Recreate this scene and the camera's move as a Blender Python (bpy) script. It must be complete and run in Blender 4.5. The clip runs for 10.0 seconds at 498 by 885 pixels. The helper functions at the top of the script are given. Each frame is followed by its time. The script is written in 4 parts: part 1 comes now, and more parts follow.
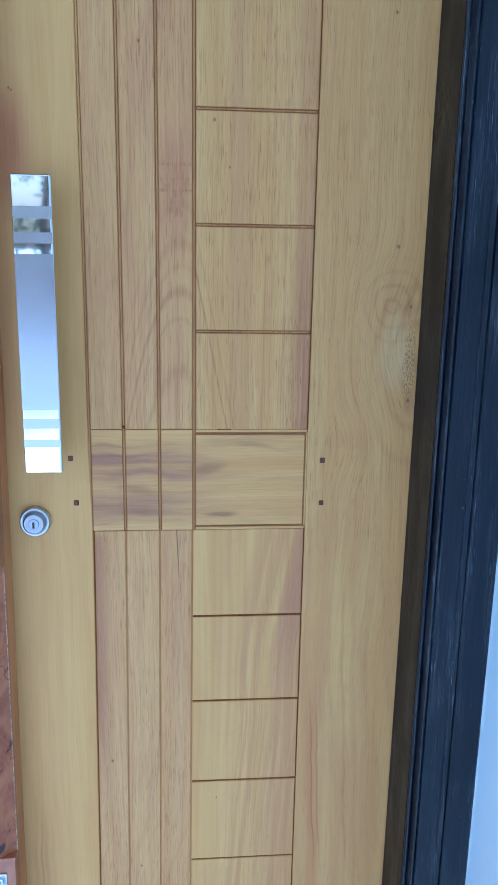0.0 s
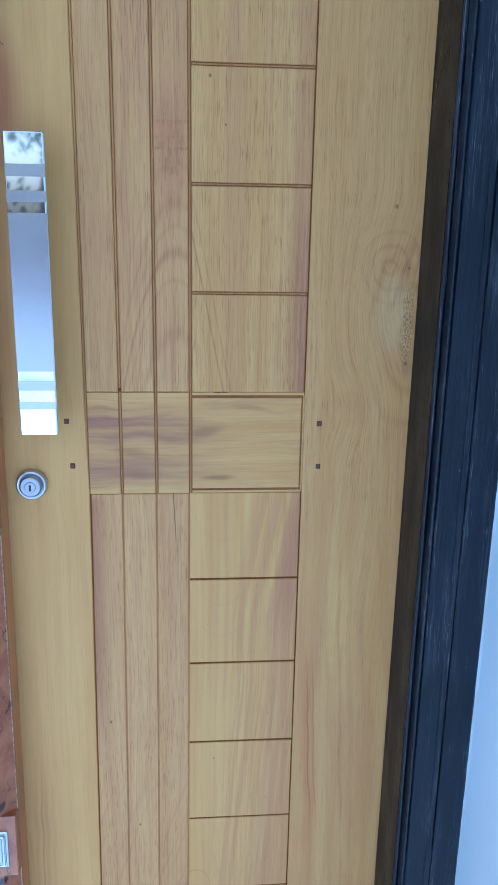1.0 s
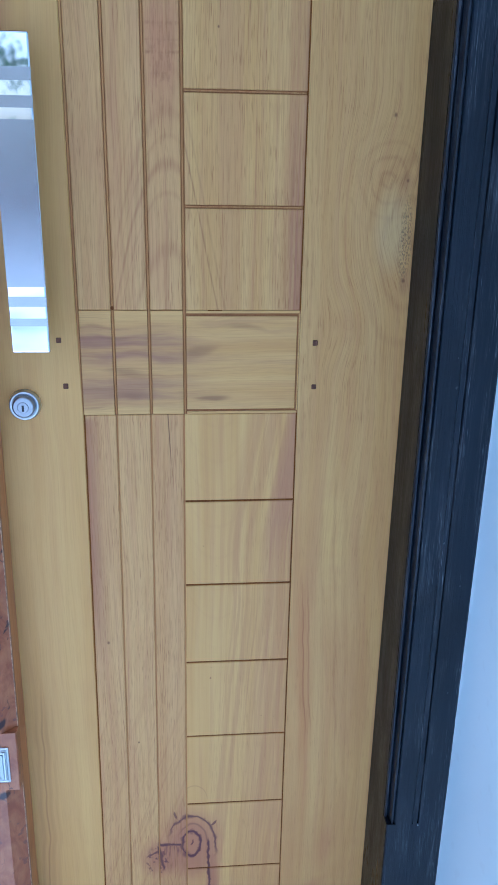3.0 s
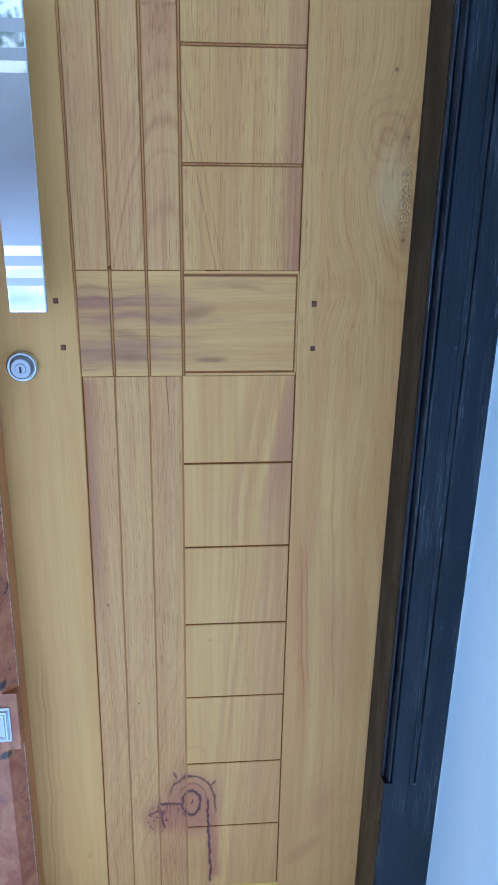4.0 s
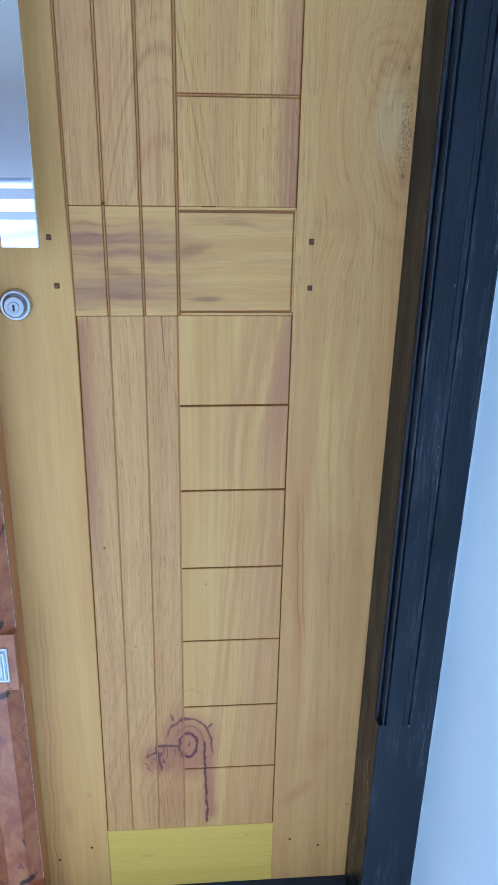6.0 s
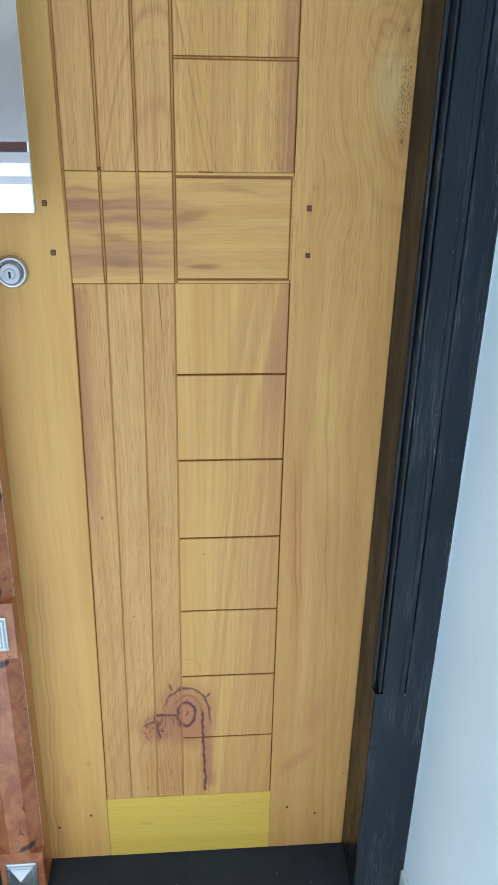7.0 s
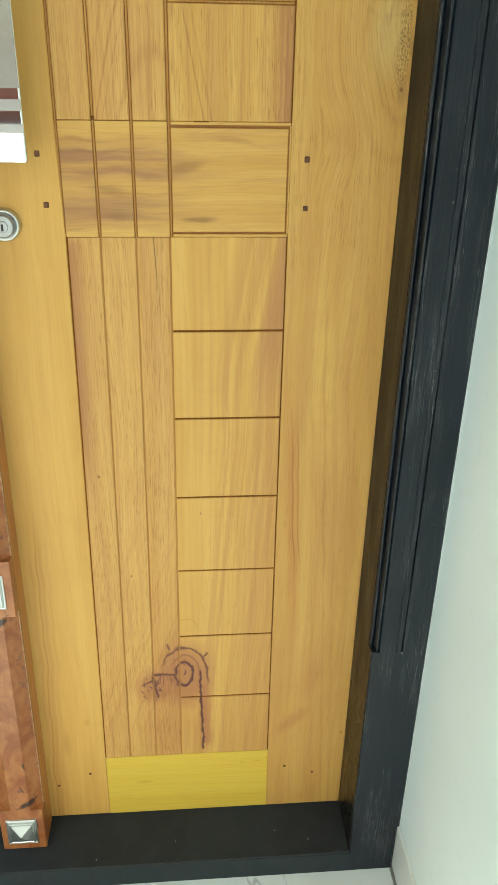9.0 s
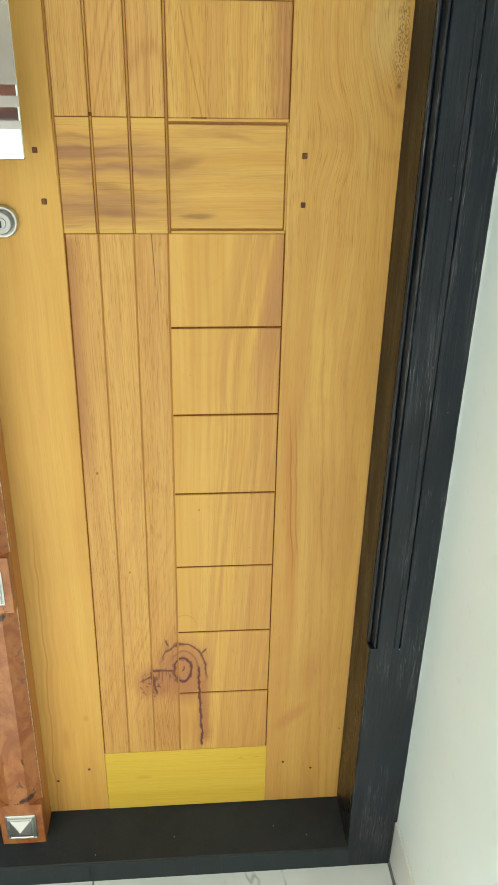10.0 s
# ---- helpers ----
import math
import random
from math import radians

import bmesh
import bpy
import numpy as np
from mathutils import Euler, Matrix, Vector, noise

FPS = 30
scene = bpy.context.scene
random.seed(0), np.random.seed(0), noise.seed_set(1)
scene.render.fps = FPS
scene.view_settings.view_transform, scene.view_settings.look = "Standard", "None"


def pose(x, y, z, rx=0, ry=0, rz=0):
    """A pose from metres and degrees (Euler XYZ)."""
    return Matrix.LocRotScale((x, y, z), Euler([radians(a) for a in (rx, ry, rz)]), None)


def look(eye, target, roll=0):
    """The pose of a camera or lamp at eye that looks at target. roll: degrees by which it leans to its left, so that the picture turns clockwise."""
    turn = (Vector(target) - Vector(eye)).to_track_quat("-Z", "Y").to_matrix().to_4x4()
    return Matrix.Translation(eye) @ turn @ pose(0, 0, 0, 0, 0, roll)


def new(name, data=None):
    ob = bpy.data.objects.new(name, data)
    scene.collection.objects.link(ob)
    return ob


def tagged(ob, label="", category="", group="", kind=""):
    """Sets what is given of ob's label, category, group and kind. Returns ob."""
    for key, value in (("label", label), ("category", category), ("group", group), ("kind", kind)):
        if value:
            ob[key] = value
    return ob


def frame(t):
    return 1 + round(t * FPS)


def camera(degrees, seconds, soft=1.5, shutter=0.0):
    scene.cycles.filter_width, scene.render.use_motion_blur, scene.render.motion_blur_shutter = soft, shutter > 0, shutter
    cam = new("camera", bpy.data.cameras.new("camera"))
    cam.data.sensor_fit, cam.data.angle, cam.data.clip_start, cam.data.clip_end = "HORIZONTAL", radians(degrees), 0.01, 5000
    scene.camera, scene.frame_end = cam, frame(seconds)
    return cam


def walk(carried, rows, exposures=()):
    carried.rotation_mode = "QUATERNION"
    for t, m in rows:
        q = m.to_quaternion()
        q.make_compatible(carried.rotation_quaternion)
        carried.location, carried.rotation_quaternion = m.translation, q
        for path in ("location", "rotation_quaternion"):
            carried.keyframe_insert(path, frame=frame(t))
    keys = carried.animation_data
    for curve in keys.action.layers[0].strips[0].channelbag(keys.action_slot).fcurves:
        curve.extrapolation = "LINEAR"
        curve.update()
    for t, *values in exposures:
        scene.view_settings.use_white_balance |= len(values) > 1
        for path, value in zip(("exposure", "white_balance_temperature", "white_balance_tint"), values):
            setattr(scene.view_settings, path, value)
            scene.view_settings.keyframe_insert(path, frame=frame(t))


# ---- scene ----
cam = camera(35.2, 10.0)
PATH = [
    (0, (-0.014, -0.925, 1.38), (0.155, 1.01, 0.905), 1.0),
    (0.5, (-0.016, -0.926, 1.372), (0.161, 1.001, 0.866), 1.0),
    (1, (-0.007, -0.926, 1.366), (0.156, 0.993, 0.828), 1.0),
    (1.5, (-0.01, -0.926, 1.358), (0.162, 0.985, 0.796), 1.0),
    (2, (-0.006, -0.924, 1.347), (0.162, 0.976, 0.745), 1.0),
    (2.5, (-0.004, -0.926, 1.338), (0.164, 0.965, 0.707), 0.9),
    (4, (0.0, -0.932, 1.314), (0.163, 0.926, 0.593), 0.9),
    (4.5, (0.003, -0.933, 1.308), (0.16, 0.917, 0.564), 0.9),
    (5, (0.006, -0.934, 1.301), (0.16, 0.906, 0.533), 1.0),
    (5.5, (0.008, -0.936, 1.291), (0.161, 0.898, 0.509), 1.0),
    (7, (0.011, -0.944, 1.268), (0.166, 0.864, 0.425), 1.1),
    (7.5, (0.013, -0.947, 1.258), (0.167, 0.852, 0.397), 1.1),
    (8, (0.015, -0.946, 1.252), (0.167, 0.841, 0.367), 1.1),
    (8.5, (0.015, -0.947, 1.248), (0.167, 0.835, 0.352), 1.1),
    (9, (0.015, -0.947, 1.246), (0.169, 0.831, 0.344), 1.1),
    (9.5, (0.017, -0.947, 1.246), (0.17, 0.83, 0.34), 1.1),
    (10, (0.019, -0.949, 1.246), (0.17, 0.827, 0.337), 1.1),
]
walk(cam, [(t, look(eye, target, roll)) for t, eye, target, roll in PATH],
     [(0.0, 0.41, 3930, 7), (2.5, 0.28, 4000, 8), (5.7, 0.38, 4080, 8), (7.0, 0.53, 4980, 0), (7.5, 0.58, 5400, -4), (8.0, 0.62, 5900, -7), (8.5, 0.68, 6150, -18), (9.0, 0.69, 6650, -12), (9.5, 0.70, 7000, -8), (10.0, 0.70, 7050, -7)])

# ---------------------------------------------------------------- light
world = bpy.data.worlds.new("sky")
scene.world = world
world.use_nodes = True
wn = world.node_tree.nodes
sky = wn.new("ShaderNodeTexSky")
sky.sky_type = "NISHITA"
sky.sun_disc = False
sky.sun_elevation = radians(50)
sky.sun_rotation = radians(195)
sky.air_density, sky.dust_density, sky.ozone_density = 1.0, 5.0, 1.0
wn["Background"].inputs["Strength"].default_value = 0.15
world.node_tree.links.new(sky.outputs["Color"], wn["Background"].inputs["Color"])

sun_data = bpy.data.lights.new("sun", "SUN")
sun_data.energy, sun_data.angle, sun_data.color = 4.0, radians(4), (1.0, 0.97, 0.92)
sun = new("sun", sun_data)
sun.matrix_world = look((-1.42, -5.3, 7.44), (0, 0, 0.9))


# ---------------------------------------------------------------- node helpers
class Graph:
    """A small writer of node graphs; values are sockets or numbers."""

    def __init__(self, name):
        self.mat = bpy.data.materials.new(name)
        self.mat.use_nodes = True
        self.nodes, self.links = self.mat.node_tree.nodes, self.mat.node_tree.links
        self.bsdf = self.nodes["Principled BSDF"]

    def put(self, socket, value):
        if isinstance(value, bpy.types.NodeSocket):
            self.links.new(value, socket)
        elif isinstance(value, tuple) and len(value) == 3 and socket.type == "RGBA":
            socket.default_value = (*value, 1.0)
        else:
            socket.default_value = value

    def op(self, kind, a, b=0.0, c=0.0):
        n = self.nodes.new("ShaderNodeMath")
        n.operation = kind
        for s, v in zip(n.inputs, (a, b, c)):
            self.put(s, v)
        return n.outputs[0]

    def add(self, a, b):
        return self.op("ADD", a, b)

    def sub(self, a, b):
        return self.op("SUBTRACT", a, b)

    def mul(self, a, b):
        return self.op("MULTIPLY", a, b)

    def most(self, *values):
        out = values[0]
        for v in values[1:]:
            out = self.op("MAXIMUM", out, v)
        return out

    def step(self, lo, hi, x, a=0.0, b=1.0):
        """A smooth step of x from a (at lo) to b (at hi)."""
        n = self.nodes.new("ShaderNodeMapRange")
        n.interpolation_type = "SMOOTHSTEP"
        for s, v in zip(n.inputs, (x, lo, hi, a, b)):
            self.put(s, v)
        return n.outputs[0]

    def place(self):
        n = self.nodes.new("ShaderNodeSeparateXYZ")
        self.links.new(self.nodes.new("ShaderNodeNewGeometry").outputs["Position"], n.inputs[0])
        return n.outputs

    def vec(self, x, y, z):
        n = self.nodes.new("ShaderNodeCombineXYZ")
        for s, v in zip(n.inputs, (x, y, z)):
            self.put(s, v)
        return n.outputs[0]

    def noise(self, vector, scale=1.0, detail=2.0, rough=0.5, twist=0.0):
        n = self.nodes.new("ShaderNodeTexNoise")
        self.put(n.inputs["Vector"], vector)
        n.inputs["Scale"].default_value, n.inputs["Detail"].default_value = scale, detail
        n.inputs["Roughness"].default_value, n.inputs["Distortion"].default_value = rough, twist
        return n.outputs[0]

    def mix(self, fac, a, b, blend="MIX"):
        n = self.nodes.new("ShaderNodeMix")
        n.data_type, n.blend_type = "RGBA", blend
        self.put(n.inputs[0], fac)
        self.put(n.inputs[6], a)
        self.put(n.inputs[7], b)
        return n.outputs[2]

    def random(self):
        return self.nodes.new("ShaderNodeObjectInfo").outputs["Random"]

    def oval(self, x, z, cx, cz, rx, rz):
        """Distance from an oval's centre, 1 on its rim."""
        a, b = self.op("DIVIDE", self.sub(x, cx), rx), self.op("DIVIDE", self.sub(z, cz), rz)
        return self.op("SQRT", self.add(self.mul(a, a), self.mul(b, b)))

    def bump(self, height, strength, distance=0.001):
        n = self.nodes.new("ShaderNodeBump")
        n.inputs["Strength"].default_value, n.inputs["Distance"].default_value = strength, distance
        self.put(n.inputs["Height"], height)
        self.links.new(n.outputs[0], self.bsdf.inputs["Normal"])

    def finish(self, colour, rough, metal=0.0, specular=0.5, coat=0.0, coat_rough=0.2):
        b = self.bsdf.inputs
        self.put(b["Base Color"], colour)
        self.put(b["Roughness"], rough)
        b["Metallic"].default_value = metal
        b["Specular IOR Level"].default_value = specular
        b["Coat Weight"].default_value, b["Coat Roughness"].default_value = coat, coat_rough
        return self.mat


# ---------------------------------------------------------------- materials
TAN, PALE, PINK, BROWN = (0.530, 0.300, 0.076), (0.590, 0.362, 0.106), (0.440, 0.215, 0.074), (0.195, 0.072, 0.020)


def knot(g, x, z, colour):
    """The purple-brown knot with its ring, arc, arm, splashes and running tail, low on the door."""
    wob = g.mul(g.sub(g.noise(g.vec(x, 0.0, z), 52.0, 2.5, 0.5), 0.5), 0.010)
    wx, wz = g.add(x, wob), g.sub(z, wob)
    thick = g.step(0.35, 0.65, g.noise(g.vec(x, 4.0, z), 75.0, 2.0), 0.6, 1.4)
    inner = g.oval(wx, wz, 0.0010, 0.3580, 0.0140, 0.0235)
    outer = g.oval(wx, wz, 0.0015, 0.3520, 0.0370, 0.0585)
    mid = g.oval(wx, wz, 0.0025, 0.3600, 0.0225, 0.0360)
    ring = g.step(0.03, 0.26, g.op("DIVIDE", g.op("ABSOLUTE", g.sub(inner, 1.0)), thick), 1.0, 0.0)
    core = g.step(0.5, 1.2, g.oval(g.add(wx, g.mul(g.sub(wz, 0.360), -0.4)), wz, 0.0025, 0.3600, 0.0018, 0.0058), 0.85, 0.0)
    blot = g.step(0.3, 1.2, g.oval(wx, wz, -0.0075, 0.3380, 0.0065, 0.0085), 0.75, 0.0)
    lash = g.mul(g.step(0.0, 0.10, g.op("ABSOLUTE", g.sub(mid, 1.0)), 0.45, 0.0), g.step(0.355, 0.385, g.add(z, g.mul(x, 0.6))))
    arc = g.step(0.0, 0.085, g.op("DIVIDE", g.op("ABSOLUTE", g.sub(outer, 1.0)), thick), 0.9, 0.0)
    arc = g.mul(arc, g.step(0.344, 0.378, g.add(z, g.mul(x, 0.55))))
    tick = g.step(0.6, 1.2, g.oval(g.add(wx, g.mul(g.sub(z, 0.412), 0.35)), wz, -0.0215, 0.4130, 0.0022, 0.0085), 0.8, 0.0)
    tock = g.step(0.6, 1.2, g.oval(wx, g.add(wz, g.mul(x, -0.7)), 0.0340, 0.3720, 0.0060, 0.0026), 0.8, 0.0)
    bend = g.add(0.0262, g.add(g.mul(g.sub(0.352, z), 0.026), g.mul(g.sub(g.noise(g.vec(0.0, 0.0, z), 38.0, 3.0), 0.5), 0.010)))
    tail = g.step(0.0006, 0.0030, g.op("DIVIDE", g.op("ABSOLUTE", g.sub(x, bend)), thick), 1.0, 0.0)
    tail = g.mul(tail, g.mul(g.step(0.186, 0.194, z), g.step(0.358, 0.372, z, 1.0, 0.0)))
    arm = g.step(0.0008, 0.0050, g.op("DIVIDE", g.op("ABSOLUTE", g.sub(wz, g.add(0.3560, g.mul(x, -0.05)))), thick), 1.0, 0.0)
    arm = g.mul(arm, g.mul(g.step(-0.052, -0.044, wx), g.step(-0.016, -0.010, wx, 1.0, 0.0)))
    leg = g.step(0.0006, 0.0040, g.op("DIVIDE", g.op("ABSOLUTE", g.add(wx, g.add(0.0455, g.mul(g.sub(z, 0.335), 0.16)))), thick), 0.95, 0.0)
    leg = g.mul(leg, g.mul(g.step(0.304, 0.314, wz), g.step(0.352, 0.358, wz, 1.0, 0.0)))
    hook = g.step(0.0008, 0.0036, g.op("DIVIDE", g.op("ABSOLUTE", g.sub(wz, g.add(0.3760, g.mul(x, 0.62)))), thick), 0.85, 0.0)
    hook = g.mul(hook, g.mul(g.step(-0.068, -0.062, wx), g.step(-0.050, -0.044, wx, 1.0, 0.0)))
    drip = g.step(0.50, 0.66, g.noise(g.vec(g.mul(x, 330.0), 0.0, g.mul(z, 30.0)), 1.0, 2.0), 0.0, 0.8)
    drip = g.mul(drip, g.step(0.5, 1.15, g.oval(wx, wz, -0.0270, 0.3470, 0.020, 0.017), 0.9, 0.0))
    spray = g.step(0.53, 0.63, g.noise(g.vec(g.mul(x, 120.0), 3.0, g.mul(z, 95.0)), 1.0, 3.0))
    spray = g.mul(spray, g.step(0.5, 1.15, g.oval(wx, wz, -0.0500, 0.3260, 0.021, 0.032), 0.85, 0.0))
    halo = g.step(0.55, 1.65, outer, 0.85, 0.0)
    wash = g.mul(g.step(0.0, 0.017, g.op("ABSOLUTE", g.sub(x, g.add(bend, 0.006))), 0.85, 0.0), g.mul(g.step(0.19, 0.21, z), g.step(0.33, 0.36, z, 1.0, 0.0)))
    smear = g.step(0.3, 1.3, g.oval(wx, wz, -0.0380, 0.332, 0.040, 0.042), 0.85, 0.0)
    low = g.step(0.2, 1.3, g.oval(wx, wz, -0.020, 0.245, 0.060, 0.070), 0.30, 0.0)
    colour = g.mix(g.mul(g.most(halo, wash, smear, low), 0.92), colour, (0.330, 0.125, 0.062))
    return g.mix(g.mul(g.most(ring, core, blot, lash, arc, tick, tock, tail, arm, leg, hook, drip, spray), 0.95), colour, (0.075, 0.022, 0.034))


def wood(name, light=PALE, mid=TAN, dark=PINK, across=False, drift=3.0, streak=1.0, extra=None, gloss=0.42, fleck=1.0, grain=1.0, porous=None, eddies=(), shine=0.26):
    """Oiled hardwood with its grain along z (or along x, if across), varied from piece to piece; the grain bends round eddies."""
    g = Graph(name)
    x, y, z = g.place()
    u, v = (z, x) if across else (x, z)
    piece = g.mul(g.random(), drift)
    bow = g.sub(g.noise(g.vec(g.mul(u, 5.0), piece, g.mul(v, 1.7)), 1.0, 2.0), 0.5)
    us = g.add(u, g.mul(bow, 0.030))
    for cx, cz, rx, rz, push in eddies:
        us = g.add(us, g.step(0.0, 1.6, g.oval(x, z, cx, cz, rx, rz), push, 0.0))
    wave = g.sub(g.noise(g.vec(g.mul(u, 30.0), piece, g.mul(v, 9.0)), 1.0, 2.0), 0.5)
    uf = g.add(us, g.mul(wave, 0.0035))
    board = g.noise(g.vec(g.mul(us, 11.0), piece, g.mul(v, 0.75)), 1.0, 1.5)
    tone = g.noise(g.vec(g.mul(uf, 34.0), g.add(piece, 3.0), g.mul(v, 1.1)), 1.0, 4.0, 0.6)
    narrow = g.noise(g.vec(g.mul(uf, 150.0), g.add(piece, 5.0), g.mul(v, 2.6)), 1.0, 3.0, 0.6)
    patch = g.noise(g.vec(g.mul(x, 1.6), piece, z), 6.5, 3.0, 0.6)
    fibre = g.noise(g.vec(g.mul(uf, 560.0), piece, g.mul(v, 11.0)), 1.0, 5.0, 0.70)
    pore = g.noise(g.vec(g.mul(uf, 1150.0), piece, g.mul(v, 42.0)), 1.0, 1.5)
    dash = g.noise(g.vec(g.mul(uf, 680.0), g.add(piece, 2.0), g.mul(v, 26.0)), 1.0, 1.0)
    where = g.noise(g.vec(g.mul(uf, 46.0), g.add(piece, 7.0), g.mul(v, 6.0)), 1.0, 3.0)
    col = g.mix(g.step(0.32, 0.68, tone), mid, light)
    col = g.mix(g.mul(g.step(0.50, 0.74, board), 0.40 * streak), col, dark)
    col = g.mix(g.mul(g.step(0.52, 0.80, patch), 0.34 * streak), col, dark)
    col = g.mix(g.step(0.44, 0.70, narrow, 0.0, 0.46 * grain), col, dark)
    if extra:
        col = extra(g, x, z, col, fibre)
    open_grain = porous(g, x, z) if porous else 1.0
    col = g.mix(g.mul(g.step(0.42, 0.72, fibre, 0.0, 0.46 * grain), open_grain), col, (0.25, 0.105, 0.030))
    fine = g.mul(g.step(0.56, 0.68, pore), g.step(0.36, 0.62, where, 0.16 * fleck, 0.50 * fleck))
    bold = g.mul(g.step(0.66, 0.72, dash), g.step(0.50, 0.66, where, 0.0, 0.26 * fleck))
    specks = g.mul(g.most(fine, bold), open_grain)
    col = g.mix(specks, col, BROWN)
    col = g.mix(g.mul(g.random(), 0.07), col, (0.40, 0.20, 0.060))
    g.bump(g.sub(g.mul(fibre, 0.5), specks), 0.20, 0.0006)
    return g.finish(col, g.step(0.3, 0.7, fibre, gloss - 0.05, gloss + 0.10), specular=shine)


def lines_at(g, field, spots):
    """Soft lines of grain where a field takes certain values: (value, half width, strength)."""
    return g.most(*[g.step(0.0, w, g.op("ABSOLUTE", g.sub(field, at)), k, 0.0) for at, w, k in spots])


def block_pores(g, x, z):
    """Open grain in the upper blocks; the lower ones are smooth but for their outer third."""
    return g.most(g.step(1.05, 1.12, z), g.step(0.070, 0.100, g.sub(x, g.mul(g.sub(z, 0.98), 0.12)), 0.12, 0.42))


def block_marks(g, x, z, col, fibre):
    """Upper blocks: reddish heartwood edge, brown band and slanting lines; lower blocks: leaning streaks; then the knot."""
    sway = g.sub(g.noise(g.vec(g.mul(x, 18.0), 0.0, g.mul(z, 4.0)), 1.0, 3.0), 0.5)
    upper, lower = g.step(1.08, 1.14, z), g.step(1.08, 1.14, z, 1.0, 0.0)
    comb = g.noise(g.vec(g.mul(x, 260.0), 6.0, g.mul(z, 2.2)), 1.0, 3.0, 0.6)
    edge = g.mul(g.step(0.104, 0.134, g.add(x, g.mul(sway, 0.016))), g.step(0.25, 0.70, comb, 0.45, 1.0))
    edge = g.mul(edge, g.mul(upper, g.step(1.55, 1.20, z, 0.42, 0.88)))
    band = g.mul(g.step(0.0, 0.017, g.op("ABSOLUTE", g.sub(g.add(x, g.mul(sway, 0.012)), 0.0500)), 0.48, 0.0), upper)
    comb_up = g.mul(g.mul(g.step(0.50, 0.72, comb), g.step(0.045, 0.075, x)), g.mul(upper, 0.36))
    slant = g.add(g.add(x, g.mul(g.sub(z, 1.17), 0.20)), g.mul(sway, 0.004))
    cross = lines_at(g, slant, ((0.0391, 0.0016, 0.62), (0.0300, 0.0030, 0.16), (0.0480, 0.0022, 0.36)))
    cross = g.mul(g.mul(cross, g.mul(upper, g.step(0.30, 0.62, fibre, 0.35, 1.0))), g.mul(g.step(1.36, 1.42, z, 1.0, 0.0), g.step(0.045, 0.055, x, 1.0, 0.0)))
    col = g.mix(band, col, (0.420, 0.205, 0.066))
    col = g.mix(g.most(edge, comb_up), col, (0.300, 0.118, 0.060))
    col = g.mix(cross, col, (0.230, 0.105, 0.040))
    lean = g.add(g.sub(x, g.mul(g.sub(z, 0.98), g.step(0.76, 0.90, z, 0.08, 0.17))), g.mul(sway, 0.008))
    zone = g.step(0.058, 0.084, lean)
    broad = g.noise(g.vec(g.mul(lean, 95.0), 4.0, g.mul(z, 1.4)), 1.0, 2.0)
    thin = g.noise(g.vec(g.mul(lean, 230.0), 8.0, g.mul(z, 1.8)), 1.0, 3.0)
    streaks = g.mul(g.most(g.step(0.46, 0.62, broad, 0.0, 0.40), g.step(0.48, 0.66, thin, 0.0, 0.44)), zone)
    flame = g.mul(g.step(0.002, 0.008, g.op("ABSOLUTE", g.sub(lean, 0.0830)), 0.42, 0.0), g.step(0.78, 0.84, z))
    rim = g.mul(g.step(0.112, 0.130, lean), g.step(0.80, 0.95, z, 0.15, 0.55))
    col = g.mix(g.mul(g.most(streaks, flame), lower), col, (0.395, 0.184, 0.066))
    col = g.mix(g.mul(rim, lower), col, (0.350, 0.150, 0.080))
    bowl = g.add(g.sub(z, g.mul(g.mul(g.sub(x, 0.040), g.sub(x, 0.040)), 26.0)), g.mul(sway, 0.012))
    rings = g.step(0.80, 1.0, g.op("PINGPONG", g.mul(bowl, 44.0), 1.0))
    rings = g.mul(g.mul(rings, lower), g.mul(g.step(0.065, 0.085, x, 0.07, 0.0), g.step(0.60, 0.80, z)))
    col = g.mix(rings, col, (0.400, 0.195, 0.066))
    freckle = g.step(0.665, 0.72, g.noise(g.vec(x, 2.0, z), 120.0, 2.0))
    near = g.most(g.step(0.3, 1.2, g.oval(x, z, 0.105, 0.575, 0.030, 0.018), 0.9, 0.0), g.step(0.3, 1.2, g.oval(x, z, 0.030, 0.850, 0.016, 0.030), 0.5, 0.0), g.step(0.3, 1.2, g.oval(x, z, 0.035, 0.655, 0.020, 0.020), 0.6, 0.0))
    col = g.mix(g.mul(freckle, near), col, (0.200, 0.080, 0.035))
    whorl = g.oval(g.add(x, g.mul(sway, 0.01)), z, 0.0060, 0.4400, 0.0190, 0.0270)
    col = g.mix(g.mul(g.step(0.0, 0.07, g.op("ABSOLUTE", g.sub(whorl, 1.0)), 0.35, 0.0), g.step(0.438, 0.446, z)), col, (0.300, 0.130, 0.050))
    return pins(g, x, z, knot(g, x, z, col), ((0.0225, 1.5195, 0.0016), (0.0400, 1.4700, 0.0012)))


